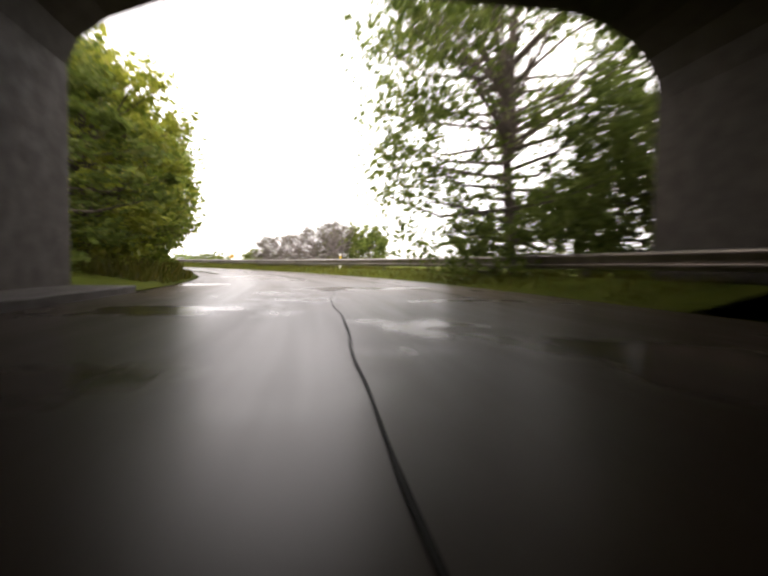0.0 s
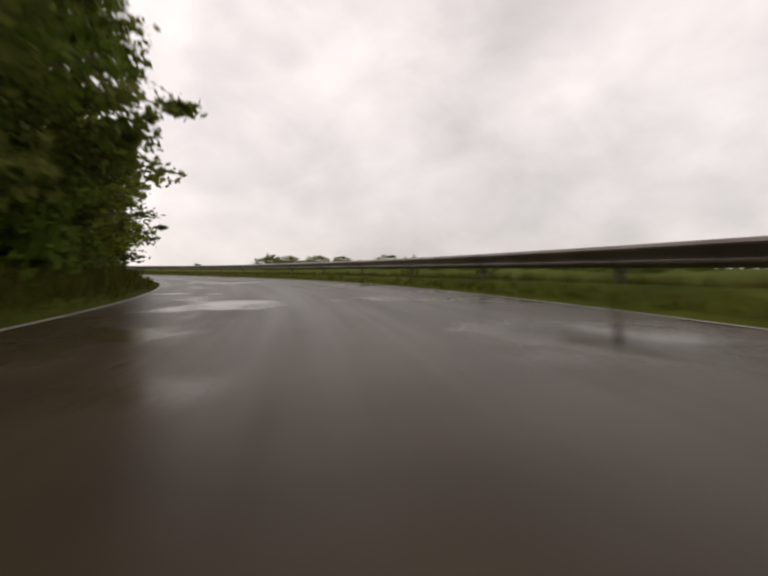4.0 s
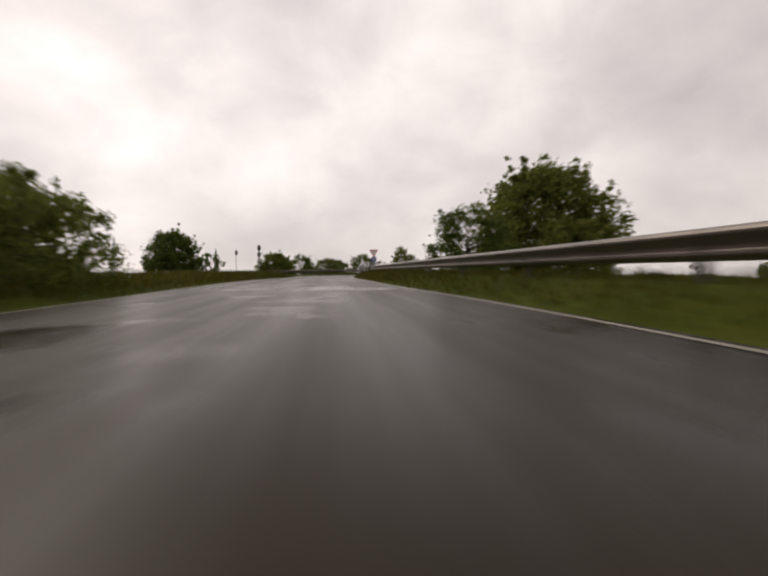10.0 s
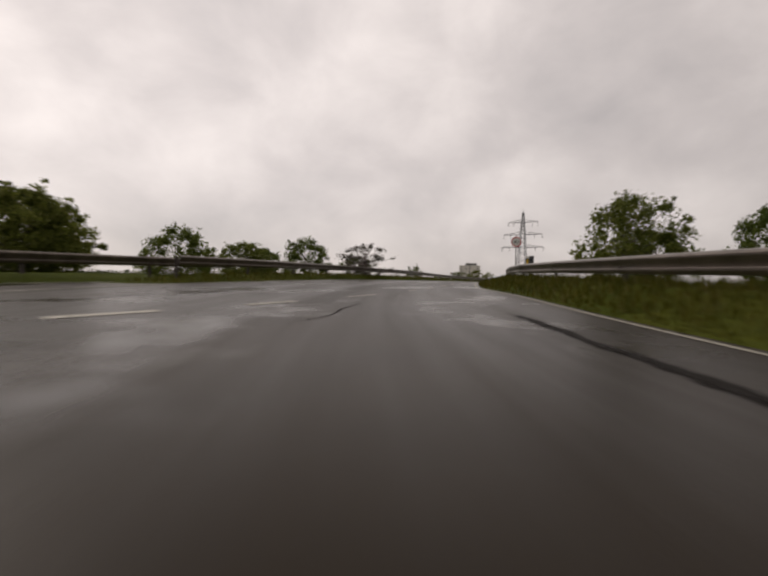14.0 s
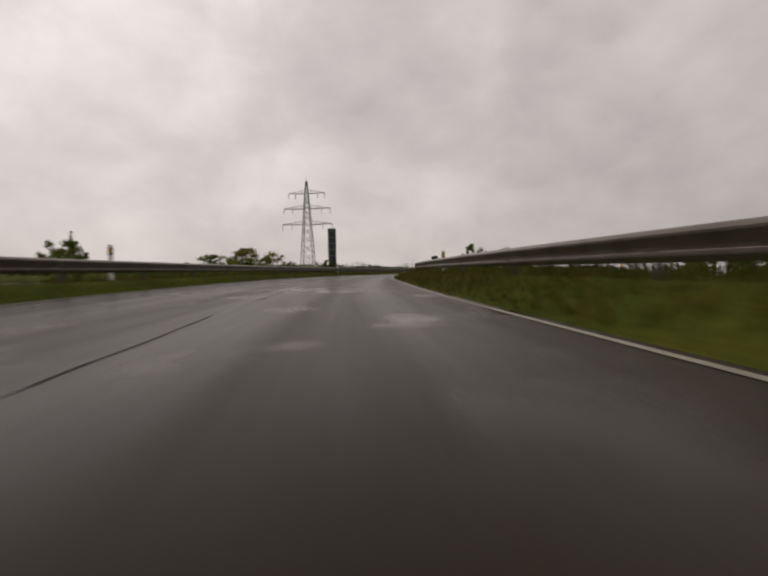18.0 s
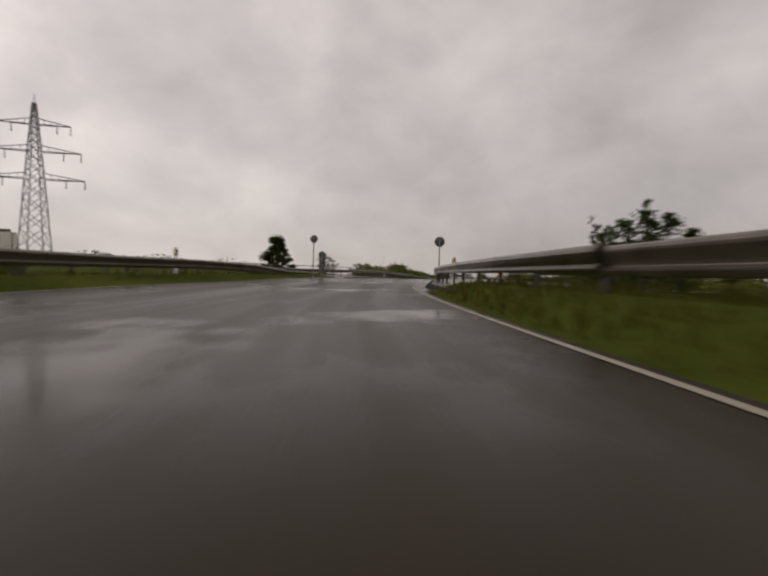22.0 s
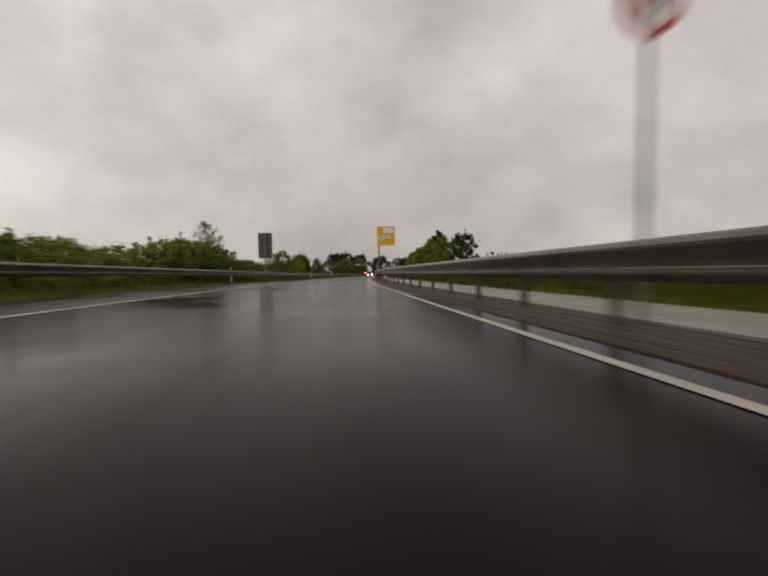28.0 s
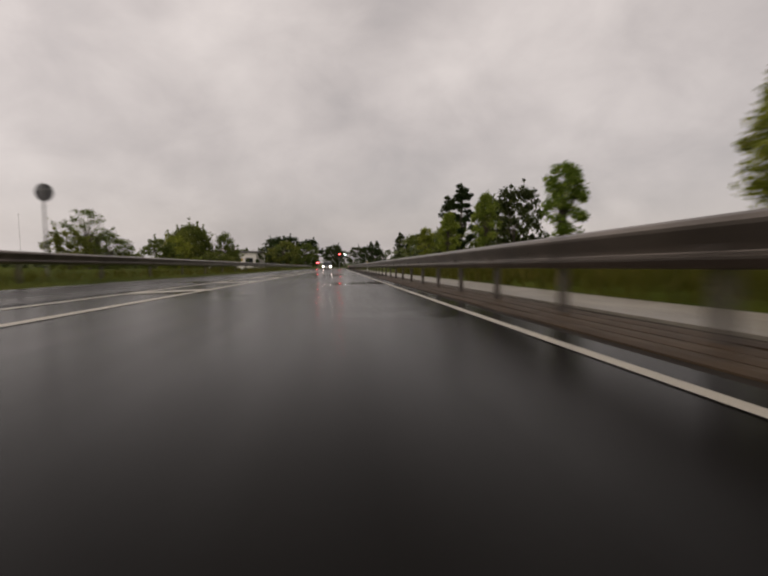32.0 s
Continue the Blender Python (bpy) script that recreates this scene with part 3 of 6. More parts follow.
# the main road before the slip road joins it
BEFORE = Track([tuple(WAY.place(23.6, -8.5).xy), tuple(WAY.place(23.0, -10.6).xy), (-256, 14), (-240, -4), (-215, -32), (-190, -60), (-163, -90), (-136, -120), (-108, -150)])
road_before = loft("road_main_behind", BEFORE, 0, 8, [(-5.2, -0.012), (0, -0.008), (5.2, -0.012)], M_NEW, step=0.2, kind="structure")
tagged(road_before, "dark wet main road before the slip road joins", "road")


# the slip road runs on a low embankment: the meadow lies deeper beside it
SPINE = [(WAY.at(-3 + 0.15 * i)[0], min(max((0.15 * i - 7) / 2.5, 0.0), 1.0) * min(max((31 - 0.15 * i) / 3, 0.0), 1.0)) for i in range(310)]
SPINE += [(JOIN.at(-2 + 0.2 * i)[0], 0.8) for i in range(41)] + [(BEFORE.at(0.2 * i)[0], 0.8) for i in range(41)]
SPINE_XY = np.array([tuple(q) for q, _ in SPINE])
SPINE_DEEP = np.array([k for _, k in SPINE])


def sink(x, y):
    """How deep the meadow lies below the roads' level."""
    d = np.hypot(SPINE_XY[:, 0] - x, SPINE_XY[:, 1] - y)
    n = int(np.argmin(d))
    a = min(max((d[n] - 9) / 11, 0.0), 1.0)
    b = min(max((d[n] - 60) / 130, 0.0), 1.0)
    return 1.9 * SPINE_DEEP[n] * a * a * (3 - 2 * a) * (1 - b * b * (3 - 2 * b))


def land_z(x, y):
    return ground_z(x, y) - sink(x, y)


xs = [-4000, -1500, -700] + [-460 + 5 * i for i in range(106)] + [300, 1200, 4000]
ys = [-4000, -1200, -300, -60] + [5 * i for i in range(60)] + [300 + 20 * i for i in range(11)] + [700, 1000, 1500, 4000]
gv = [(x, y, land_z(x, y) - 0.07) for y in ys for x in xs]
gf = [(j * len(xs) + i, j * len(xs) + i + 1, (j + 1) * len(xs) + i + 1, (j + 1) * len(xs) + i) for j in range(len(ys) - 1) for i in range(len(xs) - 1)]
tagged(mesh_ob("ground", gv, gf, M_GRASS), "flat green meadow ground around the slip road", "ground", kind="structure")

def edge_line(track, name, u0, u1, tab, width, parent, dz=0.005, step=0.1):
    """A painted line; the main road was marked later than the slip road."""
    half = width / 2
    return loft(name, track, u0, u1, [(shifted(tab, -half), dz), (shifted(tab, half), dz)], M_LINE_FRESH if parent is road_main else M_LINE, parent, step, smooth=False)


edge_line(WAY, "edge_line", 1.6, 23.45, LINE_R, 0.07, road_ramp, 0.005)
edge_line(WAY, "edge_line", 1.4, 13.75, LINE_L, 0.085, road_ramp, 0.005)
edge_line(WAY, "edge_line", 14.6, 24.1, LINE_L2, 0.085, road_ramp, [(a, z + 0.006) for a, z in TILT_L])
edge_line(WAY, "edge_line", 23.45, 43, LINE_R, 0.09, road_main, 0.005)
edge_line(WAY, "centre_line", 24.3, 25.1, CENTRE, 0.30, road_main, 0.005)
edge_line(WAY, "centre_line", 25.1, 31.3, CENTRE, 0.15, road_main, 0.005)
edge_line(WAY, "edge_line", 23.6, 26.6, [(23.6, -11.1), (24.5, -8.8), (25.3, -7.5), (26.6, -6.9)], 0.12, road_main, 0.005)
edge_line(WAY, "edge_line", 26.6, 43, [(26.6, -6.9), (28, -6.95), (30.4, -7.1), (32, -7.0), (44, -6.9)], 0.11, road_main, 0.005)
edge_line(WAY, "lane_line", 24.78, 25.85, [(24.3, -8.0), (24.9, -6.4), (25.2, -5.0), (25.45, -4.66), (25.85, -4.48)], 0.22, road_main, 0.005)
edge_line(JOIN, "edge_line", -2, 3.9, [(0, 3.1), (6, 3.1)], 0.12, road_join, 0.003)
edge_line(JOIN, "edge_line", -2, 5.5, [(0, -3.1), (6, -3.1)], 0.12, road_join, 0.003)
# broken give-way line across the mouth of the slip road
DASHES = Track([(-154.2, 13.3), (-157.0, 14.7), (-159.6, 15.6), (-162.1, 16.18), (-164.7, 16.5), (-167.2, 16.62), (-170.2, 16.7), (-173.2, 16.75)])
for a, b, half in ((1.05, 1.42, 0.10), (1.85, 2.2, 0.085), (2.76, 3.2, 0.045), (3.98, 4.24, 0.036), (4.78, 5.12, 0.036), (5.72, 6.24, 0.036), (6.62, 6.95, 0.036)):
    loft("give_way_dash", DASHES, a, b, [(-half, 0.005), (half, 0.005)], M_LINE_FRESH, road_ramp, 0.1, smooth=False)
# hatched island and dashes beyond the bridge
edge_line(WAY, "island_line", 31.3, 36, CENTRE, 0.14, road_main, 0.005)
edge_line(WAY, "island_line", 31.12, 36, [(31.12, -4.5), (31.4, -4.0), (31.7, -3.8), (32.4, -3.7), (36, -3.6)], 0.12, road_main, 0.005)
for k in range(8):
    u = 32.5 + k * 0.34
    a, b = lerp_table(CENTRE, u), -3.68
    p = [WAY.place(u, b, 0.005), WAY.place(u + 0.05, b, 0.005), WAY.place(u + 0.13, a, 0.005), WAY.place(u + 0.08, a, 0.005)]
    mesh_ob("hatch_bar", p, [(0, 3, 2, 1)], M_LINE_FRESH, road_main)
# tar seams and cracks in the old surface
def wander(tab, u, amount, k):
    return lerp_table(tab, u) + amount * (math.sin(u * 9.1 + k) + 0.6 * math.sin(u * 23.7 + 2 * k) + 0.3 * math.sin(u * 61 + k))


def film(name, rows, mat, road):
    """A thin film on the road from rows of (u, offset, half width), with a map of the distance to its rim."""
    v, edge, n = [], [], len(rows) - 1
    for i, (u, o, w) in enumerate(rows):
        v += [WAY.place(u, o - w, 0.0035), WAY.place(u, o, 0.0037), WAY.place(u, o + w, 0.0035)]
        tip = max(0.0, 1 - min(i, n - i) / (0.22 * n))
        edge += [(-1.0, 0), (tip, 0), (1.0, 0)]
    faces = [(3 * i + j, 3 * i + j + 1, 3 * i + j + 4, 3 * i + j + 3) for i in range(n) for j in (0, 1)]
    ob = mesh_ob(name, v, faces, mat, road)
    layer = ob.data.uv_layers.new(name="edge")
    layer.data.foreach_set("uv", [abs(c) for f in faces for k in f for c in edge[k]])
    return ob


def crack(name, u0, u1, tab, width, k, road=None):
    """A thin irregular strip of tar or open joint along the road; also one painted reflection."""
    n = max(12, int((u1 - u0) / 0.03))
    rows = []
    for i in range(n + 1):
        u = u0 + (u1 - u0) * i / n
        rows.append((u, wander(tab, u, 0.025, k), width * 2.1 * (0.75 + 0.25 * math.sin(u * 17 + k) * math.sin(u * 41))))
    return film(name, rows, M_TAR, road or road_ramp)


SEAM = [(-1.5, 0.1), (0.08, 0.16), (0.34, 0.27), (0.77, 0.65), (1.14, 0.72), (1.44, 0.5), (1.85, 0.3), (2.1, 0.75), (2.35, 0.55), (2.97, 0.0)]
crack("tar_seam", -1.5, 0.8, SEAM, 0.010, 0)
crack("tar_seam", 0.85, 1.12, SEAM, 0.016, 0)
crack("tar_seam", 1.06, 1.66, SEAM, 0.08, 0)
crack("tar_seam", 1.6, 1.98, SEAM, 0.05, 0)
crack("tar_seam", 1.98, 2.28, SEAM, 0.05, 0)
crack("tar_seam", 2.3, 3.0, SEAM, 0.02, 0)
crack("crack", 0.3, 1.7, [(0.3, 2.5), (1.21, 2.4), (1.4, 2.3), (1.7, 1.7)], 0.02, 3)
OLD_JOINT = [(18.0, -1.25), (18.6, -1.38), (19.7, -1.8), (20.2, -2.02), (20.8, -1.7), (21.3, -1.74), (21.8, -1.62), (22.4, -1.5)]
crack("crack", 18.1, 18.42, OLD_JOINT, 0.011, 1)
crack("crack", 18.45, 18.9, OLD_JOINT, 0.011, 4)
crack("crack", 19.6, 20.5, OLD_JOINT, 0.012, 2)
crack("crack", 20.7, 21.1, OLD_JOINT, 0.016, 5)
crack("crack", 21.2, 21.5, OLD_JOINT, 0.03, 6)
crack("crack", 21.55, 22.1, OLD_JOINT, 0.016, 7)
crack("crack", 8.5, 8.95, [(8.5, -1.0), (8.95, -1.35)], 0.014, 3)
crack("crack", 8.18, 8.4, [(8.18, 0.95), (8.4, 0.5)], 0.012, 4)
# joint between the lanes of the main road, and tar patches in the new surface
for k, (a, b) in enumerate(((26.3, 27.8), (27.8, 29.3), (29.3, 30.2), (30.2, 31.3), (31.4, 33.0))):
    crack("lane_joint", a, b, JOINT, 0.022, k, road_opposite)
film("expansion_joint", [(25.27 + 0.01 * i, -0.45, 2.1 + 0.3 * math.sin(i)) for i in range(14)], M_DULL, road_main)
crack("tar_patch", 30.42, 30.6, [(30.42, -2.25), (30.6, -2.55)], 0.05, 1, road_main)
crack("tar_patch", 30.76, 30.98, [(30.76, -2.12), (30.98, -2.4)], 0.07, 2, road_main)
crack("tar_patch", 31.08, 31.34, [(31.08, -2.6), (31.34, -2.95)], 0.05, 3, road_main)
crack("tar_patch", 31.62, 31.7, [(31.62, -2.1), (31.7, -0.9)], 0.12, 4, road_main)

def puddle(points, widths, k, road=None):
    """A shallow pool along (u, off) points."""
    n, rows = 36, []
    for i in range(n + 1):
        t = i / n * (len(points) - 1)
        j = min(int(t), len(points) - 2)
        f = t - j
        f = f * f * (3 - 2 * f)
        u = points[j][0] + (points[j + 1][0] - points[j][0]) * (t - j)
        o = points[j][1] + (points[j + 1][1] - points[j][1]) * f
        rows.append((u, o, 1.7 * (widths[j] + (widths[j + 1] - widths[j]) * f)))
    film("puddle", rows, M_WATER, road or road_ramp)


puddle([(1.5, -1.5), (1.95, -1.7), (2.3, -1.75)], (0.2, 0.35, 0.15), 1)
# water along the open seam
puddle([(2.18, 0.64), (2.3, 0.52), (2.5, 0.2), (2.75, 0.02)], (0.03, 0.12, 0.14, 0.05), 12)
puddle([(3.06, -0.15), (3.22, -0.35), (3.42, -0.33), (3.64, -0.16), (3.84, 0.0)], (0.05, 0.24, 0.17, 0.09, 0.04), 2)
puddle([(8.6, -1.3), (8.95, -1.1), (9.3, -1.3), (9.7, -2.0)], (0.1, 0.22, 0.25, 0.12), 3)
puddle([(9.4, -0.25), (9.68, -0.38), (9.85, -0.7), (10.15, -1.4)], (0.08, 0.16, 0.16, 0.08), 4)
# water standing along the old joint that crosses to the mouth of the slip road
puddle([(10.7, -3.6), (11.1, -3.42), (11.5, -3.22), (12.1, -2.95), (12.5, -2.45), (12.9, -1.95), (13.4, -1.68), (13.7, -1.4)], (0.05, 0.12, 0.09, 0.13, 0.08, 0.12, 0.07, 0.02), 5)
puddle([(13.1, 0.7), (13.35, 0.95), (13.7, 1.1), (14.05, 1.1)], (0.10, 0.20, 0.15, 0.05), 8)
# tar-coloured strip painted where the rail mirrors darkly in the wet edge
crack("dark_reflection_strip", 14.08, 14.62, [(14.08, 1.5), (14.3, 1.6), (14.62, 1.66)], 0.06, 2)
crack("crack", 14.43, 14.74, [(14.43, -0.55), (14.55, -0.24), (14.74, -0.08)], 0.014, 5)
crack("crack", 14.6, 15.0, [(14.6, -4.4), (14.72, -3.7), (15.0, -2.6)], 0.02, 6)

# verges
BANK_R = [(0.3, 0.30), (3.8, 0.29), (5, 0.22), (6.5, 0.18), (8.4, 0.19), (9.4, 0.26), (12.5, 0.27), (13.5, 0.32), (15, 0.30), (16.5, 0.30), (21.5, 0.3), (22.9, 0.27)]
BANK_L = [(15.2, -0.02), (15.7, 0.2), (16.5, 0.28), (21, 0.28), (22.6, 0.30), (23.3, 0.36), (23.85, 0.46), (24.15, 0.30)]
verge_r = loft("verge_right", WAY, 0.35, 22.9, [(shifted(LINE_R, 0.1), -0.005), (shifted(LINE_R, 0.4), 0.04), (shifted(RAIL_R, 0.0), BANK_R), (shifted(RAIL_R, 1.2), BANK_R), (shifted(RAIL_R, 3), -0.1), (shifted(RAIL_R, 4.5), -0.4)], M_GRASS, step=0.1, kind="structure")
tagged(verge_r, "mown green grass verge beside the slip road", "verge")
verge_l = loft("verge_left", WAY, 0.6, 13.75, [(shifted(LINE_L, -6), -0.1), (shifted(LINE_L, -2.4), 0.32), (shifted(LINE_L, -0.7), 0.06), (shifted(LINE_L, -0.12), -0.005)], M_GRASS, step=0.1, kind="structure")
tagged(verge_l, "grass verge under the hedge on the inside of the bend", "verge")
verge_l2 = loft("verge_left_2", WAY, 15.2, 24.15, [([(15.2, -9.9), (17.5, -8.4), (21, -9.2), (22.5, -9.2), (23.3, -8.0), (23.9, -6.2), (24.15, -5.9)], [(15, -0.3), (22, -0.2), (22.8, 0.01)]), (shifted(RAIL_L, -0.9), BANK_L), (shifted(RAIL_L, 0.05), BANK_L), (shifted(LINE_L2, -0.12), [(a, z - 0.005) for a, z in TILT_L])], M_GRASS, step=0.1, kind="structure")
tagged(verge_l2, "narrow grass verge under the guard rail", "verge")

verge_j = loft("verge_collector", JOIN, 0, 5.55, [(-9, -0.4), (-5.6, 0.2), (-4.25, [(0, 0.22), (5.0, 0.22), (5.55, 0.05)]), (-3.35, -0.014)], M_GRASS, step=0.1, kind="structure")
tagged(verge_j, "grass bank under the collector road's guard rail", "verge")

# bridge cap, kerb and path on the outer side
cap = loft("bridge_cap", WAY, 22.7, 26.6, [(shifted(LINE_R, 0.64), 0.03), (shifted(LINE_R, 0.66), 0.14), (7.6, 0.17), (7.65, -0.3)], M_CAP, step=0.06, kind="structure", smooth=False)
tagged(cap, "wet grey bridge footway above the kerb", "pavement")
gutter = loft("bridge_gutter", WAY, 22.7, 26.6, [(shifted(LINE_R, 0.08), -0.02), (shifted(LINE_R, 0.10), 0.003), (shifted(LINE_R, 0.41), 0.001), (shifted(LINE_R, 0.42), -0.02)], M_NEW, step=0.06, kind="structure", smooth=False)
tagged(gutter, "wet asphalt gutter strip beside the bridge kerb", "gutter")
kerb = loft("bridge_kerb", WAY, 22.7, 26.6, [(shifted(LINE_R, 0.40), -0.02), (shifted(LINE_R, 0.43), 0.012), (shifted(LINE_R, 0.48), 0.11), (shifted(LINE_R, 0.53), 0.13), (shifted(LINE_R, 0.64), 0.132)], M_GUTTER, step=0.06, kind="structure", smooth=False)
tagged(kerb, "dark dirty mossy kerb along the bridge", "kerb")
cap_l = loft("bridge_cap_left", WAY, 22.6, 27.2, [(shifted(FAR_RAIL, 0.16), 0.13), (shifted(FAR_RAIL, 0.5), 0.13), (shifted(FAR_RAIL, 0.55), -0.02)], M_CONC_DARK, step=0.06, kind="structure", smooth=False)
tagged(cap_l, "dark stained concrete kerb under the far guard rail", "kerb")
# added sheet: its mirrored sky stands in for pale haze beyond the bridge
haze_l = loft("bridge_footway_left", WAY, 22.6, 27.2, [(shifted(FAR_RAIL, -6.6), -0.3), (shifted(FAR_RAIL, -6.5), 0.16), (shifted(FAR_RAIL, -2.0), 0.15), (shifted(FAR_RAIL, 0.15), 0.126)], M_CAP, step=0.06, kind="structure", smooth=False)
tagged(haze_l, "added wet grey sheet standing in for pale haze behind the far guard rail", "pavement")
# paved margin and concrete channel after the bridge
pave = loft("paved_margin", WAY, 26.6, 44, [(shifted(LINE_R, 0.25), -0.02), (shifted(LINE_R, 0.26), -0.004), (2.60, -0.002), (2.61, -0.03)], M_JOINT, step=0.1, kind="structure", smooth=False)
tagged(pave, "brown wet paving strip between line and channel", "pavement")
channel = loft("concrete_channel", WAY, 26.6, 44, [(2.61, -0.03), (2.62, 0.0), (3.85, 0.01), (3.9, -0.06)], M_JOINT, step=0.1, kind="structure", smooth=False)
tagged(channel, "pale wet concrete drainage channel under the guard rail", "pavement")


def stone_mesh(name, length, width, mat, rise=(0.0, 0.0, 0.0)):
    """A slab from the origin along x, towards -y, with a worn edge; rise: heights across it."""
    b, v, f = 0.012, [], []
    n = len(rise)
    for x in (0.004, b, length - b, length - 0.004):
        low = 0.012 if x in (0.004, length - 0.004) else 0.0
        v.append((x, -0.002, -0.03))
        for j, z in enumerate(rise):
            y = -width * j / (n - 1)
            v.append((x, y - (0.004 if j == 0 else -0.004 if j == n - 1 else 0), z - low))
        v.append((x, -width + 0.002, -0.03))
    for i in range(3):
        for j in range(n + 1):
            a = i * (n + 2) + j
            f.append((a, a + 1, a + n + 3, a + n + 2))
    me = bpy.data.meshes.new(name)
    me.from_pydata(v, [], f[:])
    me.flip_normals()
    me.materials.append(mat)
    return me


PAVER = stone_mesh("paver", 1.2, 0.205, M_PAVE, (0.006, 0.018, 0.018, 0.006))
SLAB = stone_mesh("slab", 2.6, 1.16, M_CONC, (0.028, 0.040, 0.036, 0.034, 0.04, 0.05))


def lay(mesh, name, parent, u0, u1, length, off):
    """Pieces end to end along the straight road."""
    u = u0
    while u < u1:
        p = WAY.place(u, off)
        d = WAY.at(u)[1]
        q = WAY.place(u + length / 17.0, off)
        slope = math.atan2(q.z - p.z, (q.xy - p.xy).length)
        ob = new(name, mesh)
        ob.parent = parent
        ob.matrix_basis = Matrix.Translation(p + Vector((0, 0, random.uniform(-0.003, 0.004)))) @ Matrix.Rotation(math.atan2(d.y, d.x), 4, "Z") @ Matrix.Rotation(-slope, 4, "Y")
        u += length / (WAY.at(u + 0.02)[0] - WAY.at(u)[0]).length * 0.02


verge_r2 = loft("verge_right_2", WAY, 26.6, 44, [(3.82, 0.0), (4.1, 0.12), (6.5, 0.22), (9.5, 0.0), (11, -0.2)], M_GRASS, step=0.15, kind="structure")
tagged(verge_r2, "long green grass beyond the concrete channel", "verge")
verge_l3 = loft("verge_left_3", WAY, 27.2, 44, [(shifted(FAR_RAIL, -5), 0.35), (shifted(FAR_RAIL, -1.5), 0.15), (shifted(FAR_RAIL, 0.3), 0.06), (shifted(FAR_RAIL, 0.72), -0.01)], M_GRASS, step=0.15, kind="structure")
tagged(verge_l3, "rising grass verge under the opposite guard rail", "verge")


# ---------------------------------------------------------------- underpass
def build_underpass():
    h = WAY.heading(0.0)
    root = empty("underpass", Matrix.Translation(WAY.place(0, 0)) @ Matrix.Rotation(h - radians(90), 4, "Z"), "dark concrete underpass of a road bridge with rounded corners", "bridge")
    y0, y1, left, right, top = -34.0, 7.8, -3.6, 6.0, 4.8
    arc = [(1 - math.cos(k * math.pi / 12), math.sin(k * math.pi / 12)) for k in range(7)]
    outline = [(left, -0.1)] + [(left + 4.4 * a, top - 1.45 + 1.45 * b) for a, b in arc] + [(right - 2.0 * a, top - 1.4 + 1.4 * b) for a, b in arc[::-1]] + [(right, -0.1)]
    outer = [(left - 0.9, -0.1)] + [(left - 0.9 + 2 * a, top + 1.6) if a else (left - 0.9, top + 0.2) for a, b in arc] + [(right + 0.9 - 2 * a, top + 1.6) if a else (right + 0.9, top + 0.2) for a, b in arc[::-1]] + [(right + 0.9, -0.1)]
    v, f, n = [], [], len(outline)
    for y in (y0, y1):
        v += [(x, y, z) for x, z in outline]
        v += [(x, y, z) for x, z in outer]
    for i in range(n - 1):
        f.append((i, i + 1, i + 1 + 2 * n, i + 2 * n))
        f.append((n + i + 1, n + i, n + i + 2 * n, n + i + 1 + 2 * n))
        f.append((2 * n + i, 2 * n + i + 1, 3 * n + i + 1, 3 * n + i))
        f.append((i + 1, i, n + i, n + i + 1))
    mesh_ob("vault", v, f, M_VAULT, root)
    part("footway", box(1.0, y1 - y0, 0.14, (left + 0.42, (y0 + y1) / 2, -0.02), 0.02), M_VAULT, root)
    # added behind the camera, never in view: shuts out light from the rear
    part("unseen_light_block", box(right - left, 0.4, top, ((left + right) / 2, y0 - 0.2, -0.05)), M_VAULT, root)


build_underpass()


# ---------------------------------------------------------------- guard rails
def beam_mesh(name, length, profile, thick, mat=None):
    """A rail of that length along x, from 0; profile: (towards the road, up)."""
    n = len(profile)
    v, f = [], []
    for x in (0.0, length):
        v += [(x, -d, z) for d, z in profile]
        v += [(x, -d + thick, z) for d, z in profile]
    for i in range(n - 1):
        f.append((i, i + 1, 2 * n + i + 1, 2 * n + i))
        f.append((n + i + 1, n + i, 3 * n + i, 3 * n + i + 1))
    for a, b in ((0, n), (n - 1, 2 * n - 1)):
        f.append((a, b, 2 * n + b, 2 * n + a) if a == 0 else (b, a, 2 * n + a, 2 * n + b))
    for o in (0, 2 * n):
        for i in range(n - 1):
            f.append((o + i, o + n + i, o + n + i + 1, o + i + 1))
    me = bpy.data.meshes.new(name)
    me.from_pydata(v, [], f)
    me.materials.append(mat or M_STEEL)
    return me


W_PROFILE = [(0.015, 0.312), (0.040, 0.310), (0.066, 0.292), (0.083, 0.262), (0.080, 0.238), (0.046, 0.170), (0.012, 0.106), (0.014, 0.098), (0.062, 0.086), (0.083, 0.072), (0.080, 0.056), (0.050, 0.010), (0.030, 0.0)]
BOX_PROFILE = [(0.0, 0.300), (0.05, 0.306), (0.098, 0.296), (0.130, 0.262), (0.134, 0.225), (0.108, 0.160), (0.075, 0.090), (0.077, 0.082), (0.104, 0.070), (0.112, 0.054), (0.108, 0.034), (0.080, 0.004), (0.0, 0.0)]
POSTS, SPACERS = {}, {}


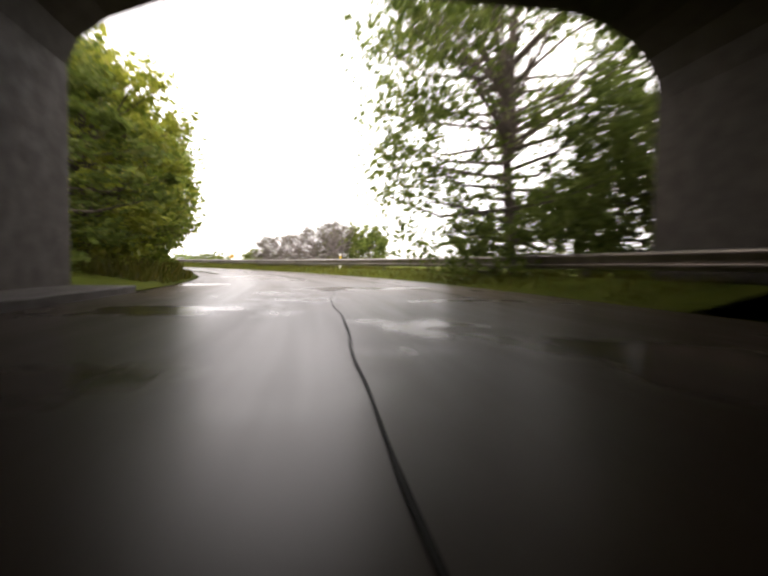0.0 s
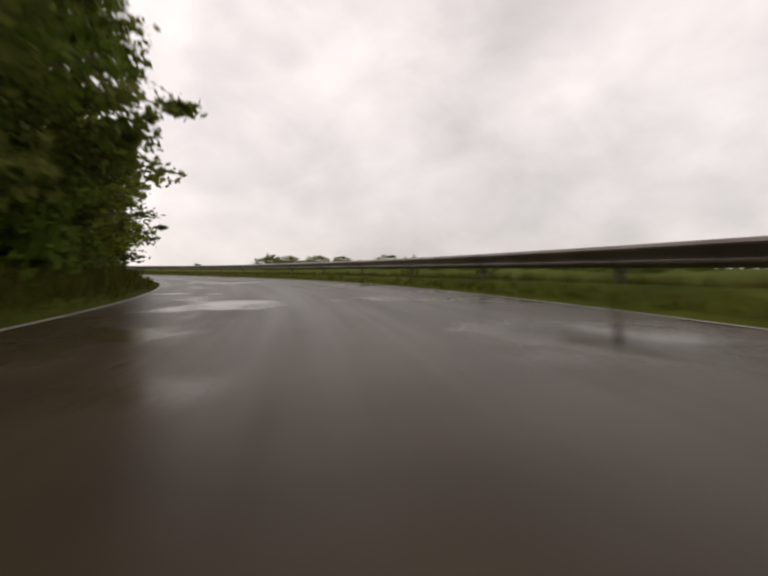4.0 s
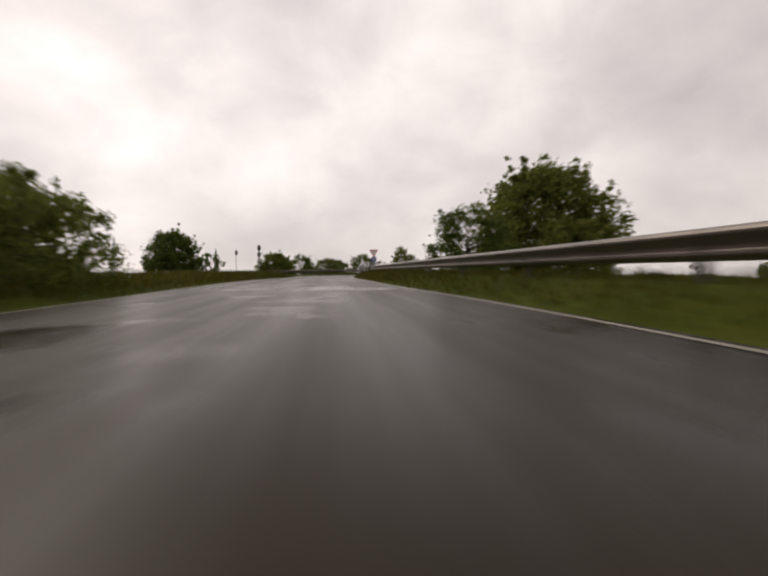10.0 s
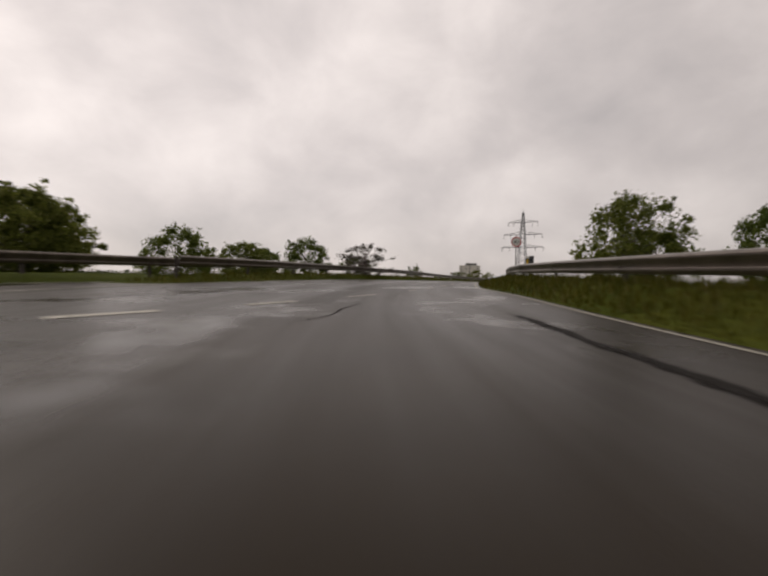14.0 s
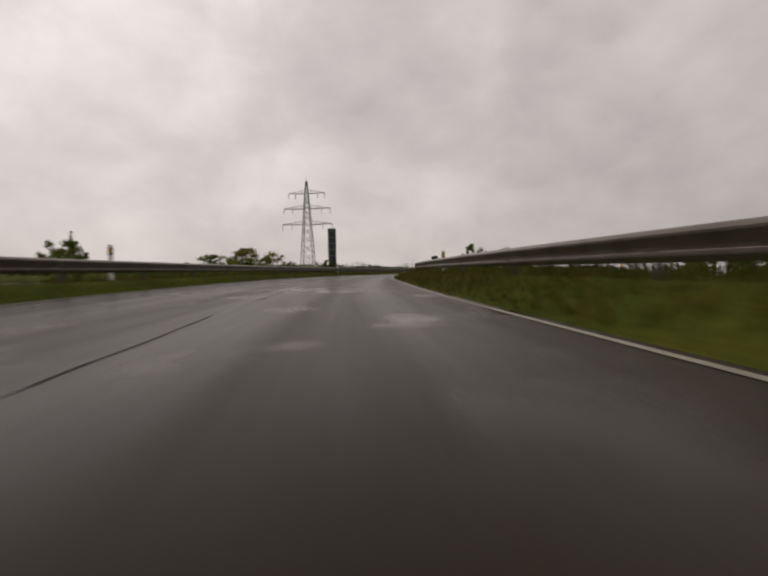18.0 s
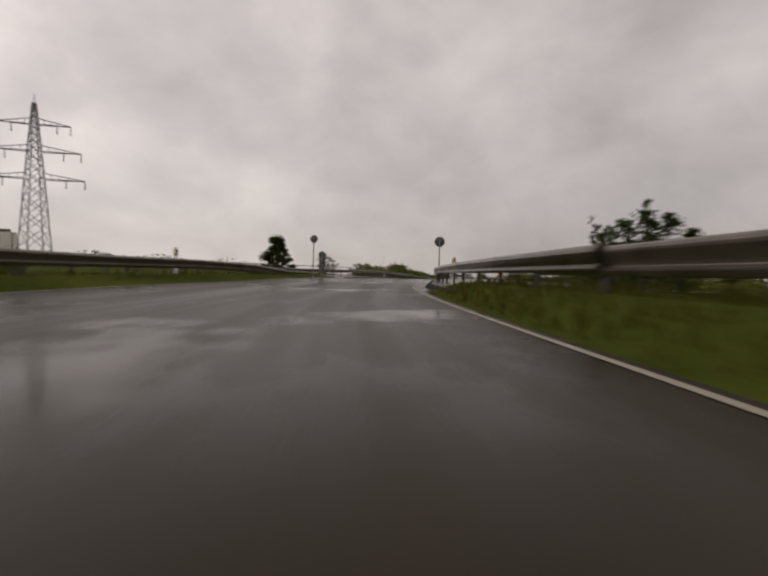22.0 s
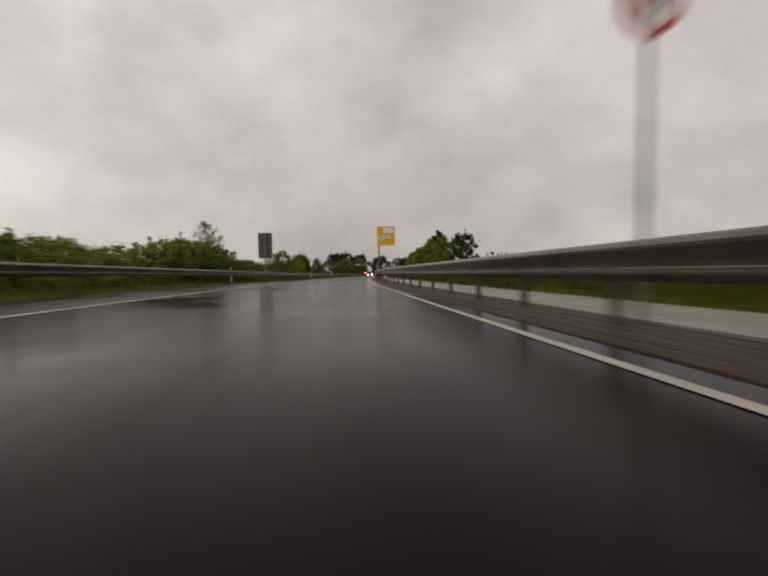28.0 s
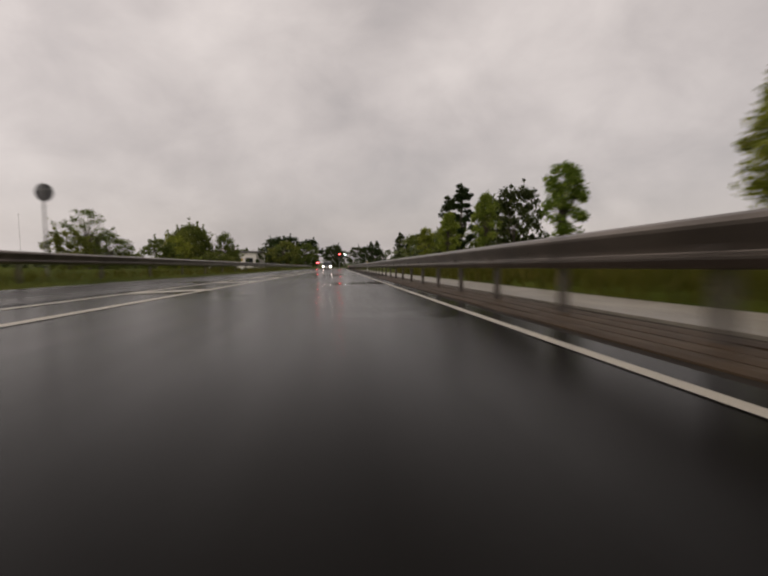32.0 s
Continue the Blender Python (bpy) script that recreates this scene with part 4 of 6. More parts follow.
def post_mesh(height):
    if height not in POSTS:
        bm = bmesh.new()
        for x, sx, y, sy in ((0, 0.10, 0.0, 0.006), (-0.05, 0.006, 0.025, 0.055), (0.05, 0.006, 0.025, 0.055)):
            box(sx, sy, height, (x, y, -0.25), bm=bm)
        me = bpy.data.meshes.new("post")
        bm.to_mesh(me)
        bm.free()
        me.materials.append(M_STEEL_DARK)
        POSTS[height] = me
        bm = box(0.07, 0.09, 0.16, (0, -0.045, height - 0.25 - 0.24))
        sp = bpy.data.meshes.new("spacer")
        bm.to_mesh(sp)
        bm.free()
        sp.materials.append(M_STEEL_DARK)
        SPACERS[height] = sp
    return POSTS[height]


def guard_rail(track, u0, u1, tab, side, base, label, step=4.0, half_posts=False, box_beam=False, lift=None):
    """side: 1 where the road lies to its left, -1 to its right. Beams of 4 m on posts."""
    me = beam_mesh("beam", step + 0.16, BOX_PROFILE if box_beam else W_PROFILE, 0.004 if not box_beam else 0.03, M_STEEL_BRIDGE if box_beam else M_STEEL)
    pts, u = [], u0
    off = lambda u: lerp_table(tab, u)
    ground = lambda u: lerp_table(base, u) if isinstance(base, list) else base
    p = track.place(u, off(u), ground(u))
    pts.append((p, u))
    while u < u1:
        lo, hi = u, min(u + 3, u1 + 3)
        for _ in range(24):
            mid = (lo + hi) / 2
            if (track.place(mid, off(mid)).xy - p.xy).length < step:
                lo = mid
            else:
                hi = mid
        u = hi
        p = track.place(u, off(u), ground(u))
        pts.append((p, u))
    root = empty("guard_rail", Matrix.Translation(pts[0][0]), label, "guard rail")
    inv = root.matrix_world.inverted()
    tall = 1.0 if box_beam else 0.93
    pm = post_mesh(tall)
    for i, ((a, ua), (b, ub)) in enumerate(zip(pts, pts[1:])):
        d = (b - a).normalized()
        right = Vector((d.y, -d.x, 0)).normalized()
        face = -right * side
        back = -face
        along = -d if side > 0 else d
        rows = Matrix((along, back, along.cross(back))).transposed().to_4x4()
        ob = new("beam", me)
        ob.parent = root
        ob.matrix_basis = inv @ Matrix.Translation((b if side > 0 else a) + Vector((0, 0, 0.44))) @ rows
        for k in range(2 if half_posts else 1):
            q = a.lerp(b, k / 2)
            po = new("post", pm)
            po.parent = root
            po.matrix_basis = inv @ Matrix.Translation(q + back * 0.055) @ rows
            new("spacer", SPACERS[tall]).parent = po
    return root


guard_rail(WAY, 0.35, 22.3, RAIL_R, 1, [(3, 0.03), (5, 0.045), (8.5, 0.045), (10, 0.03)], "galvanised W-beam guard rail along the outer verge")
guard_rail(WAY, 22.35, 26.5, RAIL_R, 1, 0.06, "dark box-beam guard rail on the bridge cap", half_posts=True, box_beam=True)
guard_rail(WAY, 26.55, 38.6, RAIL_R, 1, [(26.5, -0.06), (28.4, -0.06), (30.2, 0.015), (44, 0.015)], "weathered W-beam guard rail on close-set posts after the bridge", half_posts=True)
guard_rail(WAY, 15.45, 23.7, RAIL_L, -1, [(22.7, 0.06), (23.25, 0.12), (23.75, -0.2)], "galvanised guard rail along the inner verge")
guard_rail(JOIN, 0.2, 5.5, [(0, -4.3), (6, -4.3)], -1, 0.02, "long guard rail curving beside the collector road")
guard_rail(WAY, 21.9, 27.0, FAR_RAIL, -1, 0.17, "dark guard rail on the far bridge edge", half_posts=True, box_beam=True)
guard_rail(WAY, 27.05, 40, FAR_RAIL, -1, 0.10, "weathered guard rail beside the opposite lane")


def hand_rail(u0, u1, tab, label, height=1.05):
    """Tube railing on slim posts at the bridge edge."""
    root = empty("bridge_railing", Matrix.Translation(WAY.place(u0, lerp_table(tab, u0))), label, "railing")
    inv = root.matrix_world.inverted()
    u = u0
    while u < u1:
        v = min(u + 0.16, u1)
        a, b = WAY.place(u, lerp_table(tab, u), 0.15), WAY.place(v, lerp_table(tab, v), 0.15)
        for name, z, r in (("top_tube", height, 0.03), ("lower_tube", 0.42, 0.015)):
            o = part(name, rod(inv @ (a + Vector((0, 0, z))), inv @ (b + Vector((0, 0, z))), r, sides=6), M_STEEL_DARK, root)
        part("baluster", rod(inv @ a, inv @ (a + Vector((0, 0, height))), 0.025, sides=6), M_STEEL_DARK, root)
        u = v


hand_rail(22.6, 26.8, shifted(FAR_RAIL, -1.9), "dark tube railing at the far bridge edge")
hand_rail(22.9, 26.4, [(22, 7.4), (27, 7.4)], "low dark railing beyond the wet bridge path", 0.42)


# ---------------------------------------------------------------- trees and hedges
RNG = np.random.default_rng(7)


def leaf_cards(centres, size, spread_up=0.35):
    """Small folded leaves at the centres: two triangles each."""
    n = len(centres)
    nrm = RNG.normal(size=(n, 3))
    nrm[:, 2] += spread_up
    nrm /= np.linalg.norm(nrm, axis=1, keepdims=True)
    t = np.cross(nrm, RNG.normal(size=(n, 3)))
    t /= np.linalg.norm(t, axis=1, keepdims=True)
    b = np.cross(nrm, t)
    s = size * RNG.uniform(0.6, 1.4, (n, 1))
    w = s * RNG.uniform(0.45, 0.7, (n, 1))
    v = np.stack([centres - t * s, centres + b * w + nrm * s * 0.15, centres + t * s, centres - b * w + nrm * s * 0.15], 1).reshape(-1, 3)
    i = np.arange(n)[:, None] * 4
    f = np.concatenate([i, i + 1, i + 2, i + 3], 1)
    return v, f


def fast_mesh(name, v, f, mat):
    me = bpy.data.meshes.new(name)
    me.vertices.add(len(v))
    me.vertices.foreach_set("co", np.asarray(v, dtype=np.float32).ravel())
    k = f.shape[1]
    me.loops.add(f.size)
    me.loops.foreach_set("vertex_index", f.astype(np.int32).ravel())
    me.polygons.add(len(f))
    me.polygons.foreach_set("loop_start", np.arange(0, f.size, k, dtype=np.int32))
    me.polygons.foreach_set("loop_total", np.full(len(f), k, dtype=np.int32))
    me.update(calc_edges=True)
    me.materials.append(mat)
    return me


def grow(height, crown_r, crown_base, leaves, leaf, clumps, shape="round", lean=0.0, twiggy=False):
    """Trunk and limbs as rods, clump centres, and leaf centres of a tree of that height."""
    bm = bmesh.new()
    tr = 0.016 * height + 0.02
    top = Vector((lean, 0, height * 0.82))
    mid = Vector((lean * 0.3, 0.03 * height, height * 0.4))
    rod((0, 0, -0.3), mid, tr, tr * 0.7, 8, bm)
    rod(mid, top, tr * 0.7, tr * 0.18, 7, bm)
    cs = []
    for k in range(clumps):
        a = RNG.uniform(0, 2 * math.pi)
        q = RNG.uniform(0, 1)
        if shape == "poplar":
            z = crown_base + (height - crown_base) * q
            r = crown_r * (0.25 + 0.75 * math.sin(math.pi * min(1, q * 0.8 + 0.15))) * math.sqrt(RNG.uniform(0.1, 1))
        elif shape == "cone":
            z = crown_base + (height - crown_base) * q ** 1.3
            r = crown_r * (1.02 - (z - crown_base) / (height - crown_base)) * RNG.uniform(0.4, 1)
        elif shape == "wall":
            z = crown_base + (height - crown_base) * q
            r = crown_r * min(1, 0.36 + 1.5 * q) * math.sqrt(max(0.08, 1 - q ** 3)) * math.sqrt(RNG.uniform(0.15, 1.15))
        elif shape == "shrub":
            z = crown_base + (height - crown_base) * q
            r = crown_r * min(1, 0.62 + 1.3 * q) * math.sqrt(max(0.08, 1 - q ** 2.6)) * math.sqrt(RNG.uniform(0.15, 1.15))
        else:
            z = crown_base + (height - crown_base) * q
            e = (q - 0.42) / 0.58 if q > 0.42 else (0.42 - q) / 0.50
            r = crown_r * math.sqrt(max(0.06, 1 - e * e)) * math.sqrt(RNG.uniform(0.2, 1.12))
        r *= 1.2 if k % 6 == 0 else 1.0
        c = Vector((lean * z / height + r * math.cos(a), r * math.sin(a), z))
        cs.append(c)
        if k % 3 == 0 or twiggy:
            s = RNG.uniform(0.25, 0.75)
            start = Vector((lean * 0.5 * s, 0.02 * height * s, min(c.z * 0.85, height * (0.2 + 0.55 * s))))
            bend = start.lerp(c, 0.55) + Vector((0, 0, -0.05 * height * RNG.uniform(-0.5, 1)))
            rod(start, bend, tr * 0.32, tr * 0.2, 5, bm)
            rod(bend, c, tr * 0.2, tr * 0.06, 5, bm)
            for j in range(3 if twiggy else 0):
                tip = c + Vector((RNG.uniform(-1, 1), RNG.uniform(-1, 1), RNG.uniform(0.1, 1.2))) * crown_r * 0.28
                rod(bend.lerp(c, 0.3 + 0.3 * j), tip, 0.012, 0.004, 3, bm)
    core = len(cs)
    for k in range(0 if shape in ("poplar", "cone") else max(8, clumps // 9)):
        c = cs[int(RNG.integers(0, core))]
        out = Vector((c.x - lean * c.z / height, c.y, 0))
        out = (out / crown_r + Vector((0, 0, 0.45 + 1.1 * (c.z - crown_base) / (height - crown_base)))).normalized()
        for j in range(3):
            cs.append(c + out * crown_r * (0.12 + 0.085 * j) * RNG.uniform(0.8, 1.25))
    cs = np.array([tuple(c) for c in cs])
    share = np.array([0.16 if k >= core else 1.0 for k in range(len(cs))])
    pick = RNG.choice(len(cs), leaves, p=share / share.sum())
    size = crown_r * (0.42 if shape == "poplar" else RNG.uniform(0.15, 0.34, len(cs)))
    size = np.broadcast_to(size, (len(cs),)) * np.array([0.30 if k >= core else 0.62 if k % 6 == 0 else 1.0 for k in range(len(cs))])
    way = RNG.normal(size=(leaves, 3))
    way /= np.linalg.norm(way, axis=1, keepdims=True)
    far = RNG.uniform(0, 1, leaves) ** 0.45
    pos = cs[pick] + way * (far * size[pick])[:, None] * np.array([1, 1, 0.72])
    pos[:, 2] = np.maximum(pos[:, 2], 0.05)
    return bm, pos, 1.5 - 0.8 * far


def plant(name, category, label, height, crown_r, crown_base, leaves, leaf, clumps, mat, shape="round", lean=0.0, bark=None):
    bm, pos, grade = grow(height, crown_r, crown_base, leaves, leaf, clumps, shape, lean, bark is not None)
    root = empty(name, Matrix.Identity(4), label, category)
    part("trunk", bm, bark or M_BARK, root)
    v, f = leaf_cards(pos, leaf * grade[:, None])
    ob = new("crown", fast_mesh("crown", v, f, mat))
    ob.parent = root
    return root


KINDS = {
    "hedge_a": lambda: plant("hedge_shrub", "shrub", "dense bright green roadside shrub reaching to the grass", 3.6, 2.3, 0.1, 6500, 0.085, 90, M_LEAF_A, "shrub"),
    "hedge_b": lambda: plant("hedge_shrub", "shrub", "dense dark green roadside shrub reaching to the grass", 3.2, 2.2, 0.1, 6000, 0.08, 90, M_LEAF_B, "shrub"),
    "wall_a": lambda: plant("broadleaf_tree", "tree", "tall bright green tree leafy down to the grass", 8.0, 2.5, 0.1, 10500, 0.105, 170, M_LEAF_A, "wall"),
    "wall_b": lambda: plant("broadleaf_tree", "tree", "tall dark green tree leafy down to the grass", 8.0, 2.4, 0.1, 10000, 0.10, 160, M_LEAF_B, "wall", lean=0.3),
    "wood_a": lambda: plant("broadleaf_tree", "tree", "tall leafy green tree behind the hedge", 8.5, 3.0, 1.0, 4500, 0.15, 85, M_LEAF_A),
    "wood_b": lambda: plant("broadleaf_tree", "tree", "tall dark green tree behind the hedge", 8.0, 2.7, 1.2, 4200, 0.14, 80, M_LEAF_B, lean=0.4),
    "airy": lambda: plant("airy_tree", "tree", "slender airy tree with small loose leaves", 8.0, 2.4, 1.6, 7000, 0.072, 120, M_LEAF_B, lean=-0.5),
    "round": lambda: plant("round_tree", "tree", "round dense dark green tree behind the guard rail", 5.6, 3.5, 0.2, 26000, 0.125, 260, M_LEAF_B),
    "open": lambda: plant("open_tree", "tree", "loose-crowned green tree with gaps of sky", 5.2, 2.8, 0.2, 10500, 0.105, 170, M_LEAF_B),
    "bush": lambda: plant("bush", "bush", "low leafy green bush behind the guard rail", 2.8, 1.8, 0.1, 3600, 0.09, 50, M_LEAF_B, "shrub"),
    "bush_d": lambda: plant("bush", "bush", "low dark bush behind the guard rail", 2.6, 2.0, 0.1, 3400, 0.09, 50, M_LEAF_C, "shrub"),
    "thicket": lambda: plant("thicket", "bush", "half-bare grey-brown thicket of twigs with few leaves", 4.6, 2.5, 0.2, 6500, 0.06, 120, M_LEAF_D, "shrub", bark=M_TWIG),
    "bare": lambda: plant("pale_tree", "tree", "pale thin-leaved tree with visible twigs", 4.4, 2.0, 0.6, 3000, 0.075, 60, M_LEAF_D, bark=M_TWIG),
    "conifer": lambda: plant("conifer", "tree", "dark ragged conifer beside the main road", 4.6, 1.9, 0.3, 9500, 0.10, 90, M_LEAF_C, "cone"),
    "poplar": lambda: plant("poplar", "tree", "narrow upright dark green poplar", 15.0, 1.7, 0.8, 3000, 0.28, 60, M_LEAF_C, "poplar"),
    "big": lambda: plant("large_tree", "tree", "large dark green round-crowned tree", 14.0, 6.5, 1.0, 4200, 0.38, 90, M_LEAF_C),
    "big_l": lambda: plant("large_tree", "tree", "large mid-green broadleaf tree", 12.0, 5.5, 0.8, 4000, 0.34, 80, M_LEAF_B),
    "belt_a": lambda: plant("young_tree", "tree", "young bright green tree in the roadside belt", 3.4, 2.2, 0.1, 3400, 0.11, 55, M_LEAF_A, "shrub"),
    "belt_b": lambda: plant("young_tree", "tree", "young dark green tree in the roadside belt", 3.4, 2.0, 0.1, 3200, 0.11, 50, M_LEAF_B, "round"),
    "tall_airy": lambda: plant("airy_tree", "tree", "tall grey-green airy tree with fine loose leaves", 10.0, 3.6, 0.4, 26000, 0.085, 300, M_LEAF_B, lean=-0.8),
    "overhang": lambda: plant("broadleaf_tree", "tree", "tall green tree whose crown leans out over the road", 10.0, 3.3, 3.6, 6200, 0.10, 105, M_LEAF_A, lean=0.5),
    "sapling": lambda: plant("young_street_tree", "tree", "young staked street tree with a small upright crown", 4.9, 1.0, 1.7, 4600, 0.08, 60, M_LEAF_A, "poplar"),
}
PROTO = {}


def tree(kind, x, y, height=None, width=None, group="", turn=None):
    """Plants one of that kind, scaled to the height and width given."""
    if kind not in PROTO:
        PROTO[kind] = KINDS[kind]()
        first = True
    else:
        first = False
    src = PROTO[kind]
    base = {"hedge_a": (3.6, 4.6), "hedge_b": (3.2, 4.4), "wall_a": (8.0, 5.0), "wall_b": (8.0, 4.8), "wood_a": (8.5, 6.0), "wood_b": (8.0, 5.4), "airy": (8.0, 4.8), "tall_airy": (10.0, 7.2), "belt_a": (3.4, 4.4), "belt_b": (3.4, 4.0), "round": (5.6, 7.0), "open": (5.2, 5.6), "bush": (2.8, 3.6), "bush_d": (2.6, 4.0),
            "thicket": (4.6, 5.0), "bare": (4.4, 4.0), "conifer": (4.6, 3.8), "poplar": (15.0, 3.4), "big": (14.0, 13.0), "big_l": (12.0, 11.0), "sapling": (4.9, 1.9), "overhang": (10.0, 6.6)}[kind]
    sz = ((height or base[0]) + sink(x, y)) / base[0]
    sx = (width or base[1] * sz) / base[1]
    m = Matrix.Translation((x, y, land_z(x, y) - 0.05)) @ Matrix.Rotation(random.uniform(0, 6.28) if turn is None else turn, 4, "Z") @ Matrix.Diagonal((sx, sx, sz, 1))
    if first:
        src.matrix_world = m
        ob = src
    else:
        ob = copy_thing(src, Matrix.Identity(4))
        ob.matrix_basis = m
    if group:
        tagged(ob, group=group)
    return ob


def beside(u, off):
    p = WAY.place(u, off)
    return p.x, p.y


random.seed(11)
# inside of the bend: a wall of tall leafy trees close to the road, falling away to a hedge
u = 0.80
while u < 11.0:
    edge = lerp_table(LINE_L, u)
    tall = lerp_table([(0.6, 5.2), (1.3, 6.0), (1.8, 7.4), (2.4, 8.8), (4.4, 8.6), (5.3, 5.6), (6.1, 4.0), (6.9, 3.9), (7.15, 6.4), (7.7, 8.6), (8.1, 8.0), (8.8, 6.6), (9.2, 5.2), (9.6, 4.0), (10.3, 3.5), (11.0, 2.6)], u) * random.uniform(0.85, 1.12)
    back = lerp_table([(0.6, 2.6), (1.2, 2.4), (1.8, 2.5), (3, 2.6), (5, 2.6), (6, 2.7), (8, 2.6), (9.5, 2.5), (10.8, 3.0)], u)
    x, y = beside(u, edge - back - random.uniform(0, 0.45))
    bright = random.random() < lerp_table([(0, 0.95), (3, 0.75), (5, 0.4), (7, 0.12), (11, 0.1)], u)
    if 6.95 < u < 9.0:
        high = lerp_table([(6.95, 5.6), (7.2, 6.6), (7.45, 7.6), (7.8, 8.5), (8.05, 6.6), (8.4, 6.2), (9.0, 5.4)], u)
        tree("airy", *beside(u, edge - back + (0.1 if u < 8 else 0.2)), high * random.uniform(0.9, 1.08), 3.9 * random.uniform(0.85, 1.2), "airy trees over the hedge")
        tall *= 0.64
    if tall > 4.6:
        tree("wall_a" if bright else "wall_b", x, y, tall, (5.2 if u < 5.5 else 4.4) * random.uniform(0.9, 1.15), "trees inside the bend")
    else:
        tree("hedge_a" if bright else "hedge_b", x, y, tall, 4.2 * random.uniform(0.9, 1.15), "hedge inside the bend")
    speed = (WAY.at(u + 0.05)[0] - WAY.at(u - 0.05)[0]).length * 10
    u += 2.5 / speed
u = 0.9
while u < 9.4:
    edge = lerp_table(LINE_L, u)
    tall = lerp_table([(0.7, 0.85), (1.6, 1.1), (3.6, 1.15), (5.2, 0.75), (5.8, 0.45), (6.8, 0.5), (7.6, 1.05), (8.2, 0.8), (8.8, 0.55), (9.4, 0.4)], u)
    x, y = beside(u, edge - 5.6 - random.uniform(0, 1.2))
    kind = random.choice(["wood_a", "wood_a", "wood_b"]) if u < 4.5 else random.choice(["wood_b", "airy", "airy"])
    tree(kind, x, y, 8.4 * tall * random.uniform(0.85, 1.12), 5.4 * random.uniform(0.9, 1.1), "trees behind the hedge")
    speed = (WAY.at(u + 0.05)[0] - WAY.at(u - 0.05)[0]).length * 10
    u += 4.4 / speed

for u, out, h in ((2.45, 1.5, 8.6), (3.15, 2.3, 10.4)):
    tree("overhang", *beside(u, lerp_table(LINE_L, u) - out), h, 5.2, "trees inside the bend", WAY.heading(u) - radians(90))

for u, off, h, w in ((7.8, -6.3, 12.0, 4.4), (8.4, -5.6, 7.2, 3.8)):
    tree("airy", *beside(u, off), h, w, "airy trees over the hedge")

# outer side at the underpass
for kind, x, y, h, w, turn in [("tall_airy", 11.6, 2.3, 10.5, 7.4, 0.0), ("wood_b", 16.4, -2.4, 7.0, 5.6, None), ("hedge_b", 14.6, 0.4, 4.8, 5.0, None), ("hedge_b", 13.4, 3.6, 3.2, 3.6, None), ("airy", 18.5, 3.2, 8.0, 5.0, None), ("wall_b", 14.9, 0.9, 4.6, 4.0, None), ("wall_b", 16.0, -1.0, 5.4, 4.4, None)]:
    tree(kind, x, y, h, w, "trees at the underpass", turn)
for kind, u, off, h, w in [("thicket", 2.95, 6.4, 2.7, 3.2), ("thicket", 2.8, 6.6, 2.8, 3.4), ("thicket", 2.62, 6.8, 2.8, 3.4), ("thicket", 2.45, 7.0, 3.2, 3.6), ("thicket", 2.28, 7.4, 3.4, 3.8), ("bush", 2.5, 9.6, 3.2, 3.6), ("bush", 2.3, 9.8, 3.4, 3.6), ("bush", 2.14, 9.0, 2.8, 3.0), ("bush", 3.2, 7.4, 1.9, 3.0)]:
    tree(kind, *beside(u, off), h, w, "grey thicket outside the bend")
# outer side, round the bend and along the straight
for kind, x, y, h, w in [("round", -98.6, 53.4, 4.6, 5.8), ("open", -112.5, 47.4, 3.5, 4.6), ("round", -142.0, 38.8, 6.2, 7.8), ("open", -129.8, 36.6, 2.8, 3.2), ("bush", -137.0, 40.6, 2.8, 4.0), ("open", -154.6, 24.6, 2.6, 1.7),
                         ("open", -166.5, 21.6, 2.3, 2.2), ("bush", -168.2, 22.6, 1.75, 2.1), ("open", -170.6, 26.6, 2.6, 2.4), ("bush", -173.0, 28.0, 1.7, 2.6), ("belt_b", -244.1, 36.1, 2.9, 2.1), ("open", -244.5, 39.9, 2.4, 2.0), ("open", -242.2, 42.4, 2.3, 2.2), ("bush", -246.6, 37.0, 1.7, 1.8),
                         ("bush_d", -257.1, 43.0, 1.75, 2.8), ("bush_d", -259.0, 44.6, 1.3, 2.2)]:
    tree(kind, x, y, h, w, "trees behind the outer guard rail")
# inner side beyond the bend
for kind, x, y, h, w in [("round", -156.3, -6.3, 5.6, 5.8), ("bush", -161.0, -4.3, 3.4, 3.6), ("round", -168.6, 0.5, 3.2, 4.6), ("open", -191.2, -9.4, 4.0, 5.6), ("open", -216.6, -16.9, 4.8, 7.6), ("open", -217.8, -8.4, 5.5, 6.4), ("bare", -184.9, 9.7, 2.3, 3.4), ("bush", -187.4, 8.2, 1.7, 2.4),
                         ("bush", -204.0, -14.0, 3.4, 4.6), ("round", -145.0, -17.0, 4.6, 6.0), ("round", -134.0, -26.0, 5.0, 7.0), ("bush", -150.0, -16.0, 3.6, 5.2), ("bush", -112.0, -2.0, 3.0, 5.0), ("bush_d", -118.0, 8.0, 2.4, 4.0), ("big_l", -252.0, -34.0, 6.4, 8.5), ("big_l", -238.0, -26.0, 5.6, 7.2),
                         ("belt_b", -239.0, 15.0, 2.4, 4.4), ("belt_b", -254.5, 10.3, 2.6, 5.0), ("bush", -246.2, 21.9, 1.65, 1.4), ("belt_b", -276.1, 18.6, 2.5, 3.6), ("belt_b", -284.0, 14.0, 1.6, 6.0)]:
    tree(kind, x, y, h, w, "trees beside the collector road")
